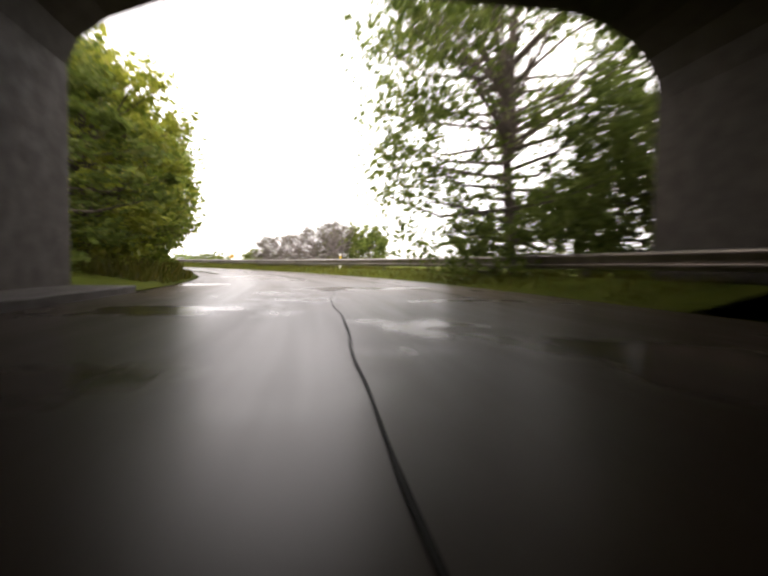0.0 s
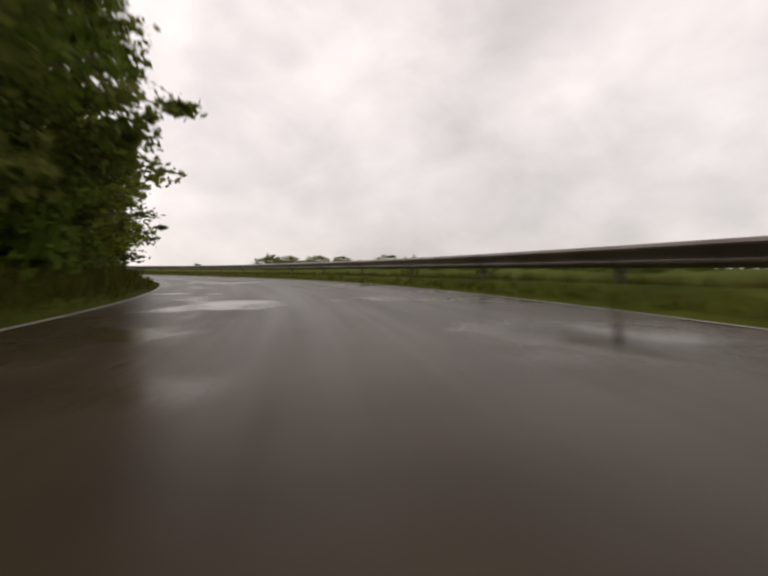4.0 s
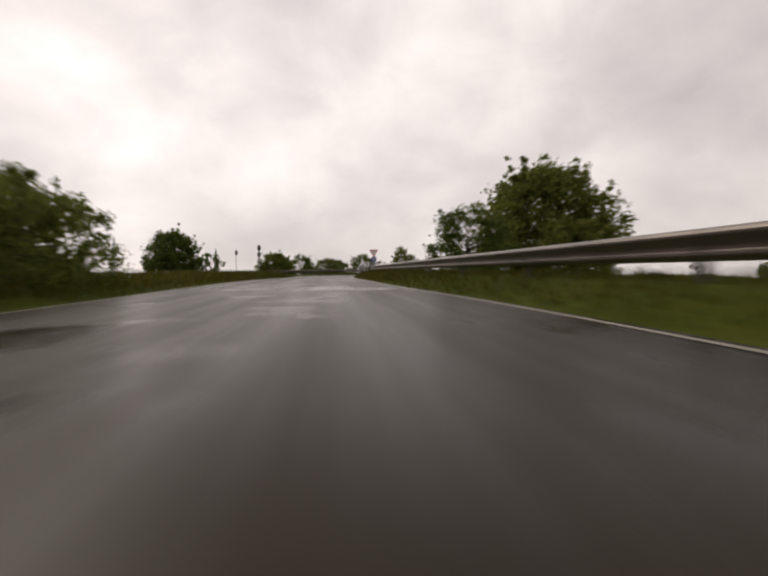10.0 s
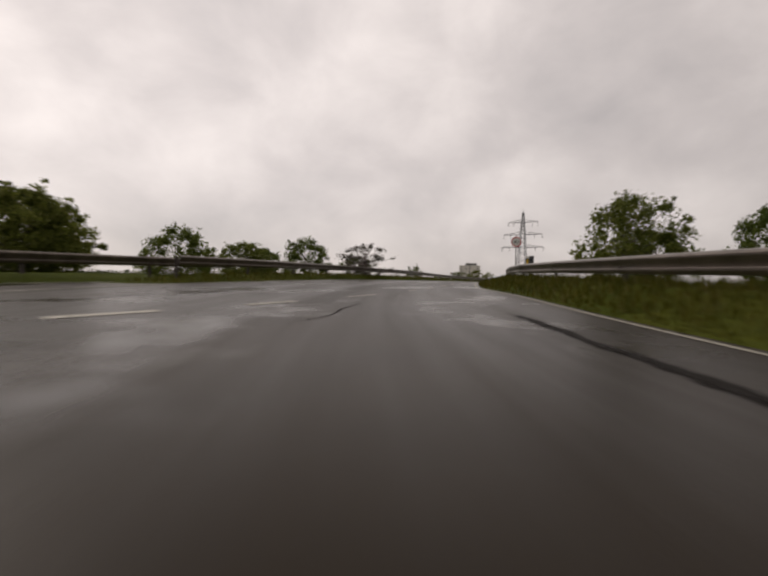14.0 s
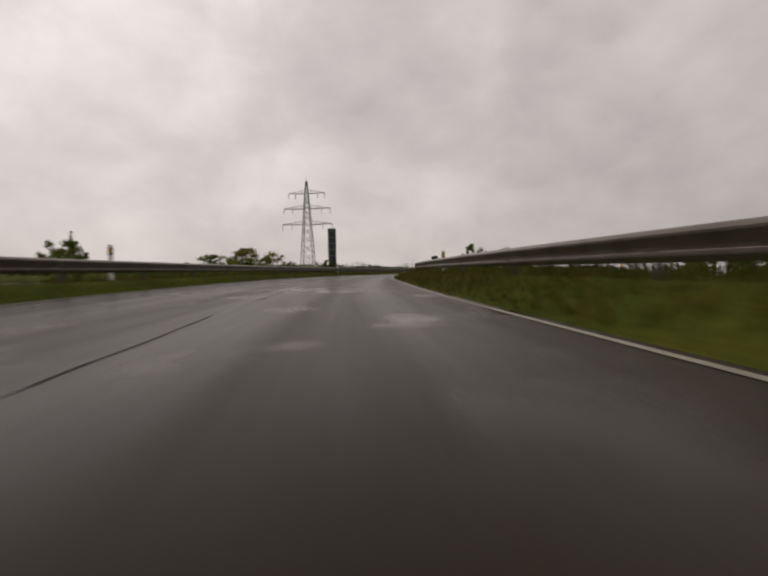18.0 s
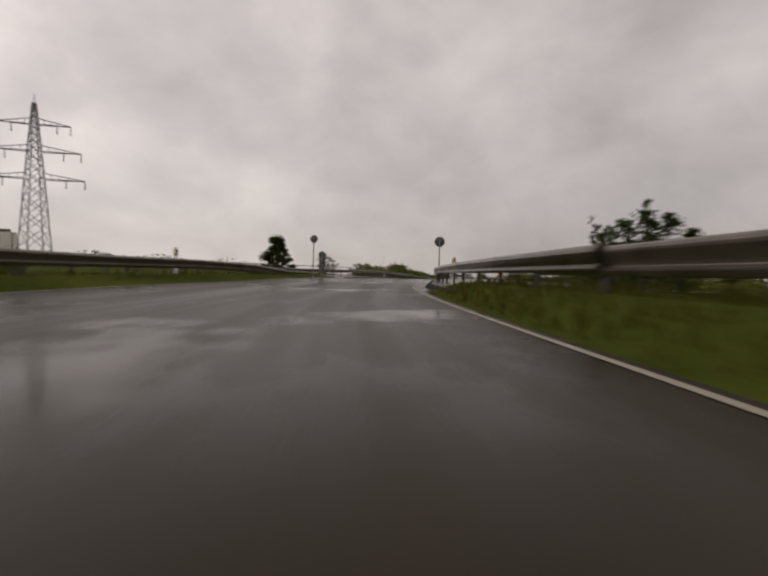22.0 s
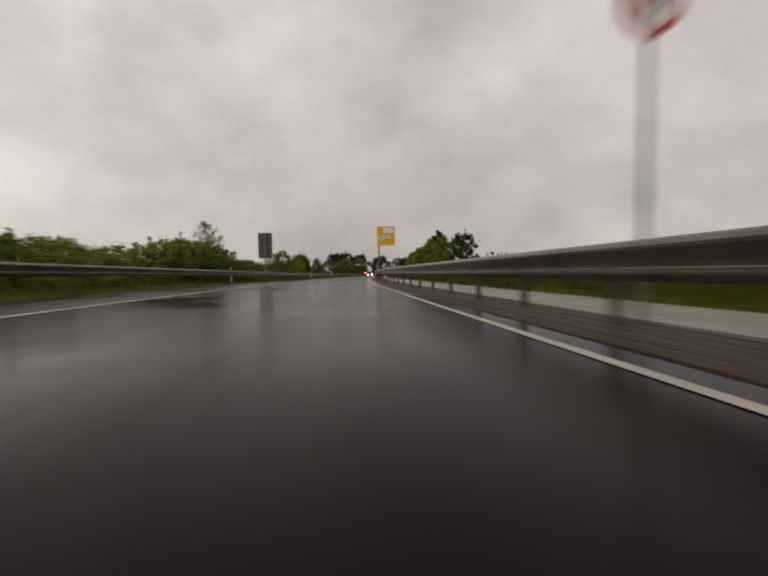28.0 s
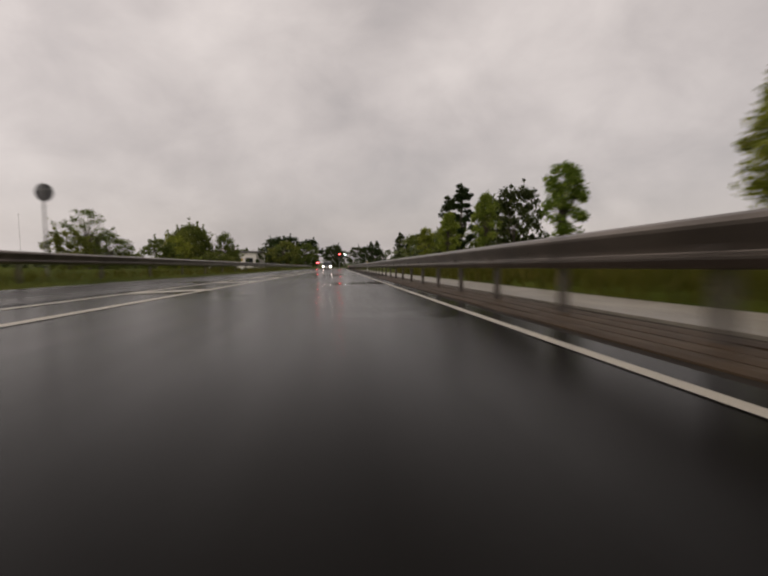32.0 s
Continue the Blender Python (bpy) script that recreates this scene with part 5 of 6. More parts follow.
for i in range(9):
    tree(random.choice(["bush", "belt_b", "belt_a"]), -277 - random.uniform(0, 8) + (i % 2) * 5, 22.0 - i * 3.4, 1.5 + random.uniform(-0.4, 0.4), 6.2, "bushes on the low bank")
    tree("belt_b", -266 - random.uniform(0, 5), 15.0 - i * 2.6, 1.6 + random.uniform(-0.4, 0.4), 4.6, "bushes on the low bank")
for kind, x, y, h, w in [("bush_d", -279.8, 24.0, 1.5, 3.4), ("bush", -230.0, 5.0, 2.6, 3.0), ("bush", -290.0, 24.5, 1.5, 3.4), ("bush_d", -300.0, 22.0, 1.7, 4.6), ("bush", -310.0, 27.0, 1.6, 3.6)]:
    tree(kind, x, y, h, w, "bushes on the low bank")
# round the bridge
for kind, x, y, h, w in [("conifer", -292.6, 48.3, 3.6, 4.8), ("bare", -318.6, 66.4, 3.0, 3.6), ("round", -328.5, 87.2, 2.9, 5.0), ("bush", -322.0, 82.0, 2.6, 4.2), ("bush", -334.5, 92.0, 2.3, 4.0), ("bush", -341.0, 99.0, 2.4, 4.2), ("bush", -345.0, 104.0, 2.5, 4.2),
                         ("bare", -262.0, 70.0, 5.0, 3.6), ("bare", -288.5, 92.0, 4.6, 2.6), ("bush", -255.0, 84.0, 3.0, 5.0), ("bush", -268.0, 88.0, 2.6, 4.6), ("bush", -280.0, 98.0, 3.0, 4.6), ("bush", -299.0, 112.0, 3.0, 4.8)]:
    tree(kind, x, y, h, w, "trees below the bridge")
for i in range(15):
    x, y = beside(22.9 + i * 0.29, 13.5 + (i * 7 % 5) * 1.6)
    tree(random.choice(["bush_d", "bush", "belt_b"]), x, y, 0.62 * random.uniform(0.75, 1.2), 8.4, "low growth below the bridge")
# belt of young wood beside the opposite lane
random.seed(23)
u = 26.9
while u < 32.45:
    off = lerp_table(FAR_RAIL, u)
    h = lerp_table([(26.9, 2.0), (28.8, 2.1), (29.7, 2.3), (30.15, 2.4), (30.35, 1.8), (30.5, 0.9), (30.9, 1.0), (31.15, 1.5), (31.5, 2.2), (31.8, 1.7), (32.1, 1.0), (32.5, 1.5), (32.8, 2.1), (33.6, 2.1), (34.5, 2.2), (37, 2.8)], u)
    x, y = beside(u, off - 2.7 - random.uniform(0, 1.0))
    tree(random.choice(["belt_a", "belt_b", "bush", "hedge_b"]), x, y, h * random.uniform(0.82, 1.08), 4.0 * random.uniform(0.85, 1.2), "belt beside the opposite lane")
    if random.random() < 0.5:
        x, y = beside(u + 0.1, off - 6.5 - random.uniform(0, 3))
        tree(random.choice(["belt_b", "open", "belt_a"]), x, y, (h + 0.4) * random.uniform(0.75, 1.15), 4.4, "belt beside the opposite lane")
    u += random.uniform(0.13, 0.2)
# taller ones that stick out of the belt
for kind, x, y, h, w in [("airy", -357.7, 125.8, 5.1, 2.4), ("open", -355.4, 124.0, 2.6, 3.4), ("open", -377.7, 153.9, 4.3, 3.2), ("bush", -375.4, 150.6, 2.7, 4.0), ("belt_a", -379.6, 156.6, 2.9, 3.6), ("open", -373.0, 147.4, 2.0, 3.2), ("airy", -411.5, 184.3, 6.0, 4.4), ("bush", -409.0, 181.0, 3.8, 4.2), ("open", -413.6, 187.6, 3.9, 4.6),
                         ("round", -427.4, 210.0, 6.8, 6.4), ("belt_a", -420.0, 201.0, 4.6, 5.2), ("open", -423.5, 205.2, 5.6, 5.0), ("bush", -416.6, 195.4, 4.0, 5.0), ("open", -423.0, 213.1, 5.7, 3.4), ("bush", -424.6, 216.4, 3.6, 3.2), ("bush", -398.0, 187.0, 1.9, 3.6), ("bush", -404.0, 194.0, 1.8, 3.6)]:
    tree(kind, x, y, h, w, "belt beside the opposite lane")
for kind, u, off, h in (("belt_a", 29.62, -10.7, 2.7), ("hedge_b", 29.76, -10.9, 2.9), ("belt_a", 29.9, -11.0, 3.0), ("hedge_b", 30.03, -10.8, 3.1), ("belt_a", 30.15, -10.9, 3.1), ("belt_b", 30.27, -10.7, 2.8), ("hedge_b", 30.39, -10.7, 2.3), ("bush", 30.5, -10.6, 1.6)):
    tree(kind, *beside(u, off), h, 3.4, "belt beside the opposite lane")
random.seed(31)
# young trees in a row, and the wood ahead
for i in range(1, 9):
    x, y = beside(30.17 + i * 0.585, 8.9)
    tree("sapling", x, y, 4.5 * random.uniform(0.92, 1.08), 1.6 * random.uniform(0.9, 1.15), "row of young street trees")
for kind, x, y, h, w in [("poplar", -388.8, 229.0, 13.2, 3.6), ("poplar", -392.0, 232.0, 12.0, 3.2), ("big_l", -384.0, 232.0, 10.5, 8.0), ("big", -380.0, 226.0, 11.5, 8.0), ("big_l", -396.0, 246.0, 8.0, 9.0), ("big_l", -404.0, 262.0, 8.5, 9.0), ("big_l", -412.0, 276.0, 8.5, 9.0),
                         ("poplar", -461.0, 357.0, 16.2, 4.2), ("poplar", -470.0, 372.0, 15.0, 4.0), ("poplar", -538.0, 467.0, 19.0, 5.0), ("poplar", -525.0, 452.0, 18.5, 5.0), ("big", -440.0, 330.0, 12.5, 14.0), ("big_l", -430.0, 306.0, 11.0, 12.0),
                         ("big", -497.0, 318.0, 13.2, 15.0), ("big", -508.0, 326.0, 13.0, 14.0), ("big", -489.0, 323.0, 12.0, 13.0), ("big", -582.0, 483.0, 18.0, 18.0), ("big_l", -462.0, 286.0, 8.0, 9.0), ("big_l", -450.0, 262.0, 7.0, 8.0), ("big_l", -440.0, 248.0, 6.5, 8.0), ("big", -520.0, 420.0, 13.0, 16.0), ("big", -500.0, 400.0, 12.0, 15.0), ("big", -545.0, 430.0, 13.0, 17.0)]:
    tree(kind, x, y, h, w, "wood beyond the crossing")


# thin line of trees across the fields outside the bend
for i in range(15):
    a = radians(101 + 3.1 * i + random.uniform(-1.2, 1.2))
    d = 175 + random.uniform(-15, 45)
    tree(random.choice(["belt_b", "open", "belt_a", "bush"]), -6 + d * math.cos(a), 27 + d * math.sin(a), random.uniform(2.4, 4.6), random.uniform(6, 10), "tree line across the fields")


for i in range(16):
    a = radians(100 + 3.0 * i + random.uniform(-1.0, 1.0))
    d = 215 + random.uniform(-15, 35)
    tree(random.choice(["bush", "belt_b", "hedge_b"]), -6 + d * math.cos(a), 27 + d * math.sin(a), random.uniform(2.0, 3.2), random.uniform(11, 15), "tree line across the fields")


# far woods all round, one sheet of clumps
def far_woods():
    cen = np.array([-200.0, 40.0])
    pts = []
    for ring, (r0, h, count) in enumerate(((330, 3.6, 15000), (470, 6.5, 17000), (700, 10.5, 15000))):
        a = RNG.uniform(0, 2 * math.pi, count)
        wave = 0.62 + 0.38 * np.sin(a * 9 + ring * 2) * np.sin(a * 23 + ring) + 0.25 * np.sin(a * 57)
        r = r0 + 22 * np.sin(a * 5 + ring) + RNG.uniform(-9, 9, count)
        z = np.abs(RNG.uniform(0, 1, count)) * h * np.clip(wave, 0.22, 1.2) * (1 + 1.6 * np.clip(np.cos(a - 1.6), 0, 1) ** 2)
        pts.append(np.stack([cen[0] + r * np.cos(a), cen[1] + r * np.sin(a), z + 0.6], 1))
    pts = np.concatenate(pts)
    # open where the two roads run out
    keep = ~((np.abs(pts[:, 0] - (-364.3) + (pts[:, 1] - 156.2) * 0.652) < 14) & (pts[:, 1] > 150))
    pts = pts[keep]
    pts[:, 2] -= np.array([crest_drop(x, y) for x, y in pts[:, :2]])
    v, f = leaf_cards(pts, 0.95, 0.0)
    ob = new("far_woods", fast_mesh("far_woods", v, f, M_FAR))
    tagged(ob, "low hazy green belt of distant trees on the horizon", "woods", kind="stuff")


far_woods()


def distant_hill():
    v, f, n, m = [], [], 40, 6
    for j in range(m):
        for i in range(n):
            a = radians(112 + 30 * i / (n - 1))
            r = 1150 + j * 140
            z = (20 + 12 * math.sin(i * 0.33) + 7 * math.sin(i * 1.1)) * math.sin(math.pi * min(1, (j + 0.4) / (m - 1))) * math.sin(math.pi * i / (n - 1))
            v.append((-364 + r * math.cos(a), 156 + r * math.sin(a), z + ground_z(-400, 0) - 1 - crest_drop(-364 + r * math.cos(a), 156 + r * math.sin(a))))
    for j in range(m - 1):
        for i in range(n - 1):
            f.append((j * n + i, j * n + i + 1, (j + 1) * n + i + 1, (j + 1) * n + i))
    tagged(mesh_ob("distant_hill", v, f, M_FAR, smooth=True), "low wooded hill in the haze", "hill", kind="structure")


distant_hill()


def grass_tufts():
    """Blades on the verges near the road."""
    roots, tall = [], []

    def sow(u0, u1, inner, outer, per, h, bank=0.0, over=1.0):
        """over: how far across the bank reaches its height."""
        for _ in range(int((u1 - u0) * per)):
            u = random.uniform(u0, u1)
            k = random.random()
            o = lerp_table(inner, u) + (lerp_table(outer, u) - lerp_table(inner, u)) * k
            rise = (lerp_table(bank, u) if isinstance(bank, list) else bank) * min(1, k / over)
            roots.append(tuple(WAY.place(u, o, rise - 0.01)))
            tall.append(h * random.uniform(0.5, 1.4))
    sow(0.4, 22.8, shifted(LINE_R, 0.24), shifted(RAIL_R, 0.9), 2400, 0.17, BANK_R, 0.6)
    sow(0.4, 22.8, shifted(LINE_R, 0.12), shifted(LINE_R, 0.32), 300, 0.07)
    sow(0.8, 13.6, shifted(LINE_L, -0.2), shifted(LINE_L, -2.9), 2300, 0.19, 0.1)
    sow(0.8, 9.6, shifted(LINE_L, -0.6), shifted(LINE_L, -2.4), 2600, 0.42, 0.3)
    sow(10.2, 13.6, shifted(LINE_L, -0.8), shifted(LINE_L, -5), 2600, 0.55, 0.1)
    sow(15.3, 24.05, shifted(LINE_L2, -0.2), shifted(RAIL_L, -0.5), 1500, 0.17, BANK_L, 0.7)
    sow(26.8, 34, [(20, 3.84)], [(20, 7.5)], 3600, 0.46, 0.2, 0.25)
    sow(27.3, 36, shifted(FAR_RAIL, 0.5), shifted(FAR_RAIL, -2.5), 900, 0.28, 0.2)
    p = np.array(roots)
    n = len(p)
    h = np.array(tall)[:, None]
    a = RNG.uniform(0, 2 * math.pi, n)
    side = np.stack([np.cos(a), np.sin(a), np.zeros(n)], 1) * (0.012 + 0.03 * h)
    tip = p + np.concatenate([RNG.normal(size=(n, 2)) * 0.3 * h, h], 1)
    v = np.stack([p - side, p + side, tip], 1).reshape(-1, 3)
    f = np.arange(3 * n).reshape(-1, 3)
    tagged(new("verge_tufts", fast_mesh("verge_tufts", v, f, M_BLADE)), "long wet grass blades on the verges", "grass", kind="stuff")


grass_tufts()


# ---------------------------------------------------------------- signs and street furniture
def facing(x, y, az, dz=0.0):
    """A pose whose front (-y) looks towards the compass direction az, in degrees from +x."""
    return Matrix.Translation((x, y, ground_z(x, y) + dz)) @ Matrix.Rotation(radians(az + 90), 4, "Z")


def words(text, size, mat, parent, at, name="lettering"):
    cu = bpy.data.curves.new("text", "FONT")
    cu.body, cu.size, cu.align_x, cu.align_y, cu.extrude = text, size, "CENTER", "CENTER", 0.002
    tmp = new("text", cu)
    dg = bpy.context.evaluated_depsgraph_get()
    me = bpy.data.meshes.new_from_object(tmp.evaluated_get(dg))
    bpy.data.objects.remove(tmp)
    bpy.data.curves.remove(cu)
    me.materials.clear()
    me.materials.append(mat)
    ob = new(name, me)
    ob.parent = parent
    ob.matrix_basis = Matrix.Translation(at) @ Matrix.Rotation(radians(90), 4, "X")
    return ob


def sign_pole(root, height, r=0.03):
    part("pole", rod((0, 0.04, -0.2), (0, 0.04, height), r, sides=10), M_POLE, root)


def ring(r_out, r_in, y, z, mat, root, name="ring"):
    bm = bmesh.new()
    n = 32
    a = [bm.verts.new((r_out * math.cos(2 * math.pi * i / n), y, z + r_out * math.sin(2 * math.pi * i / n))) for i in range(n)]
    b = [bm.verts.new((r_in * math.cos(2 * math.pi * i / n), y, z + r_in * math.sin(2 * math.pi * i / n))) for i in range(n)]
    for i in range(n):
        j = (i + 1) % n
        bm.faces.new((a[j], a[i], b[i], b[j]))
    part(name, bm, mat, root)


def round_plate(root, z, face, y=0.0, r=0.3):
    back = part("plate", disc(r, 0.012, Matrix.Translation((0, y + 0.008, z))), M_SIGNBACK, root)
    part("face", disc(r - 0.004, 0.004, Matrix.Translation((0, y - 0.002, z))), face, back)
    return back


def speed_sign(x, y, az, zc, text, second=None):
    root = empty("speed_limit_sign", facing(x, y, az), "round white speed limit sign with red ring on a grey pole", "sign")
    sign_pole(root, zc + 0.34)
    disc_part = round_plate(root, zc, M_SIGNWHITE)
    ring(0.296, 0.235, -0.007, zc, M_RED, disc_part, "red_ring")
    if text:
        words(text, 0.29, M_BLACK, disc_part, (0, -0.008, zc - 0.01))
    if second is not None:
        lower = round_plate(root, second, M_SIGNWHITE)
        ring(0.296, 0.235, -0.007, second, M_RED, lower, "red_ring")
        part("symbol_bar", box(0.07, 0.004, 0.2, (-0.07, -0.008, second - 0.1)), M_RED, lower)
        part("symbol_bar", box(0.07, 0.004, 0.2, (0.07, -0.008, second - 0.1)), M_BLACK, lower)
    return root


def give_way_sign(x, y, az, zt, zb):
    root = empty("give_way_sign", facing(x, y, az), "red-bordered give-way triangle above a round blue arrow sign", "sign")
    sign_pole(root, zt + 0.3)
    h = 0.45
    tri = lambda k: [(-0.45 * k, zt + 0.26 * k), (0, zt - 0.52 * k), (0.45 * k, zt + 0.26 * k)]
    border = part("triangle_plate", plate(tri(1.0), 0.012, 0.0), M_RED, root, "red triangle border")
    part("triangle_face", plate(tri(0.68), 0.003, -0.004), M_SIGNWHITE, border, "white triangle face")
    blue = round_plate(root, zb, M_BLUE)
    ring(0.296, 0.28, -0.007, zb, M_SIGNWHITE, blue, "white_rim")
    # arrow that bends to the right
    part("arrow_stem", plate([(-0.12, zb - 0.19), (-0.04, zb - 0.19), (-0.04, zb + 0.02), (0.03, zb + 0.02), (0.03, zb + 0.10), (-0.12, zb + 0.10)], 0.003, -0.009), M_SIGNWHITE, blue)
    part("arrow_head", plate([(0.03, zb - 0.05), (0.19, zb + 0.06), (0.03, zb + 0.17)], 0.003, -0.009), M_SIGNWHITE, blue)


def back_sign(x, y, az, zc, plates=1, label="back of a round traffic sign on a pole", r=0.3):
    """Seen from behind: plates one below the other."""
    root = empty("traffic_sign", facing(x, y, az), label, "sign")
    sign_pole(root, zc + r)
    for k in range(plates):
        z = zc - k * (2 * r + 0.04)
        back = part("plate", disc(r, 0.014, Matrix.Translation((0, 0.0, z))), M_SIGNBACK, root)
        part("bracket", box(2 * r * 0.8, 0.025, 0.03, (0, 0.018, z + 0.08)), M_POLE, back)
        part("face", disc(r - 0.004, 0.003, Matrix.Translation((0, -0.010, z))), M_SIGNWHITE, back)
    return root


give_way_sign(-156.5, 21.0, 20, 2.35, 1.62)
back_sign(-150.3, 11.3, 160, 2.95, 2, "pair of round traffic signs on one pole, turned away")
back_sign(-155.0, 4.7, 160, 2.85, 1)
speed_sign(-183.5, 19.4, 8, 2.45, "60")
back_sign(-275.1, 43.6, 135, 2.3, 1, "small round traffic sign on a pole, turned away", 0.21)
back_sign(-270.4, 48.4, 140, 2.15, 1, "round traffic sign on a pole at the bridge rail, turned away", 0.26)
back_sign(-380.4, 164.5, 123, 2.75, 1, "round traffic sign behind the far guard rail, turned away", 0.27)
back_sign(-262.4, 53.8, 140, 2.1, 1, "small round traffic sign on a pole, turned away", 0.2)


def marker_board(x, y, az, zc, w, h):
    root = empty("yellow_marker_board", facing(x, y, az), "small yellow board with dark bars on a short post", "sign")
    sign_pole(root, zc + h / 2, 0.022)
    board = part("board", plate([(-w / 2, zc - h / 2), (w / 2, zc - h / 2), (w / 2, zc + h / 2), (-w / 2, zc + h / 2)], 0.012, 0.0), M_YELLOW, root, "yellow board")
    for k in (-1, 0, 1):
        part("bar", box(w * 0.14, 0.003, h * 0.5, (k * w * 0.25, -0.004, zc - h * 0.25)), M_BLACK, board)


marker_board(-4.0, 33.6, -75, 1.12, 0.36, 0.36)
marker_board(-475.0, 94.0, -10, 3.6, 2.6, 1.6)


def island_sign(x, y, az):
    root = empty("keep_left_bollard", facing(x, y, az), "dark marker board with a round sign above it on the gore", "sign")
    part("board", box(0.32, 0.05, 0.82, (0, 0, 0.47), 0.01), M_SIGNBACK, root, "dark marker board")
    sign_pole(root, 1.75, 0.025)
    part("plate", disc(0.21, 0.014, Matrix.Translation((0, 0.0, 1.52))), M_SIGNBACK, root)
    part("face", disc(0.205, 0.003, Matrix.Translation((0, -0.010, 1.52))), M_BLUE, root)


island_sign(-276.3, 44.7, 145)


def blue_sign(x, y, az, zc):
    root = empty("blue_square_sign", facing(x, y, az), "small square blue and white sign with a slanting bar", "sign")
    sign_pole(root, zc + 0.3)
    part("plate", plate([(-0.3, zc - 0.3), (0.3, zc - 0.3), (0.3, zc + 0.3), (-0.3, zc + 0.3)], 0.014, 0.0), M_BLUE, root, "blue square plate")
    part("field", plate([(-0.23, zc - 0.23), (0.23, zc - 0.23), (0.23, zc + 0.23), (-0.23, zc + 0.23)], 0.003, -0.004), M_SIGNWHITE, root, "white field")
    part("bar", plate([(-0.24, zc - 0.16), (-0.16, zc - 0.24), (0.24, zc + 0.16), (0.16, zc + 0.24)], 0.003, -0.009), M_BLUE, root, "blue slanting bar")


blue_sign(-306.0, 85.0, -45, 2.35)
speed_sign(-323.6, 104.9, -48, 3.3, "", second=2.68)


def direction_sign(x, y, az):
    """The yellow board on one dark post."""
    root = empty("direction_sign", facing(x, y, az), "yellow direction board with white panel on a dark post", "sign")
    part("post", box(0.11, 0.11, 4.75, (-0.62, 0.09, -0.2), 0.01), M_SIGNBACK, root, "dark square post")
    z0, z1, w = 2.95, 4.6, 0.79
    board = part("board", plate([(-w, z0), (w, z0), (w, z1), (-w, z1)], 0.05, 0.0), M_YELLOW, root, "yellow board")
    bar = lambda name, x0, x1, a, b, mat, label="": part(name, plate([(x0, z0 + a), (x1, z0 + a), (x1, z0 + b), (x0, z0 + b)], 0.004, -0.006), mat, board, label)
    bar("panel", -0.22, 0.72, 1.08, 1.55, M_SIGNWHITE, "white upper panel")
    bar("panel", -0.70, 0.36, 0.56, 0.84, M_SIGNWHITE, "white lower panel")
    bar("text_bar", -0.56, 0.25, 0.66, 0.73, M_SIGNBACK)
    bar("text_bar", -0.12, 0.50, 1.28, 1.36, M_SIGNBACK)
    part("arrow", plate([(0.06, z0 + 0.44), (0.18, z0 + 0.44), (0.18, z0 + 0.40), (0.30, z0 + 0.48), (0.18, z0 + 0.56), (0.18, z0 + 0.52), (0.06, z0 + 0.52)], 0.004, -0.007), M_BLACK, board)
    for x in (-w + 0.012, w - 0.012):
        part("edge_strip", box(0.024, 0.06, z1 - z0, (x, 0.024, z0)), M_YELLOW, board)
    for z in (z0 + 0.3, z1 - 0.3):
        part("clamp", box(1.4, 0.04, 0.05, (0, 0.07, z)), M_POLE, root)


direction_sign(-346.35, 135.5, -50)


def back_board(x, y, az):
    """A tall direction board seen from behind."""
    root = empty("direction_board", facing(x, y, az), "back of a tall dark grey direction board on a post", "sign")
    part("post", rod((0, 0.12, -0.2), (0, 0.12, 4.7), 0.07, sides=10), M_POLE, root)
    board = part("board", box(1.3, 0.04, 2.4, (0, 0, 2.25), 0.01), M_SIGNBACK, root, "dark board")
    for z in (2.5, 3.3, 4.3):
        part("stiffener", box(1.24, 0.05, 0.06, (0, 0.045, z)), M_POLE, board)
    part("edge_strip", box(0.05, 0.06, 2.4, (0, 0.05, 2.25)), M_POLE, board)


back_board(-358.0, 132.3, 128)


def totem(x, y, az):
    root = empty("totem_sign", facing(x, y, az), "tall narrow dark panelled totem sign behind the guard rail", "sign")
    body = part("body", box(1.3, 0.45, 8.1, (0, 0, -0.1), 0.03), M_SIGNBACK, root, "dark body")
    for k in range(7):
        part("panel", box(1.1, 0.03, 0.9, (0, -0.235, 0.45 + k * 1.02), 0.01), M_GLASS_DARK, body)
        part("panel", box(1.1, 0.03, 0.9, (0, 0.235, 0.45 + k * 1.02), 0.01), M_GLASS_DARK, body)


totem(-279.6, 26.0, 10)


def delineator(m):
    root = empty("delineator_post", m, "white plastic delineator post with a slanted black band", "post", "delineator posts")
    part("shaft", box(0.11, 0.07, 0.95, (0, 0, 0), 0.015), M_WHITE, root)
    band = part("band", box(0.116, 0.076, 0.22, (0, 0, 0.66), 0.012), M_BLACK, root, "black band")
    part("reflector", box(0.05, 0.01, 0.15, (0, -0.042, 0.70)), M_REFLECT, band, "yellow reflector")
    return root


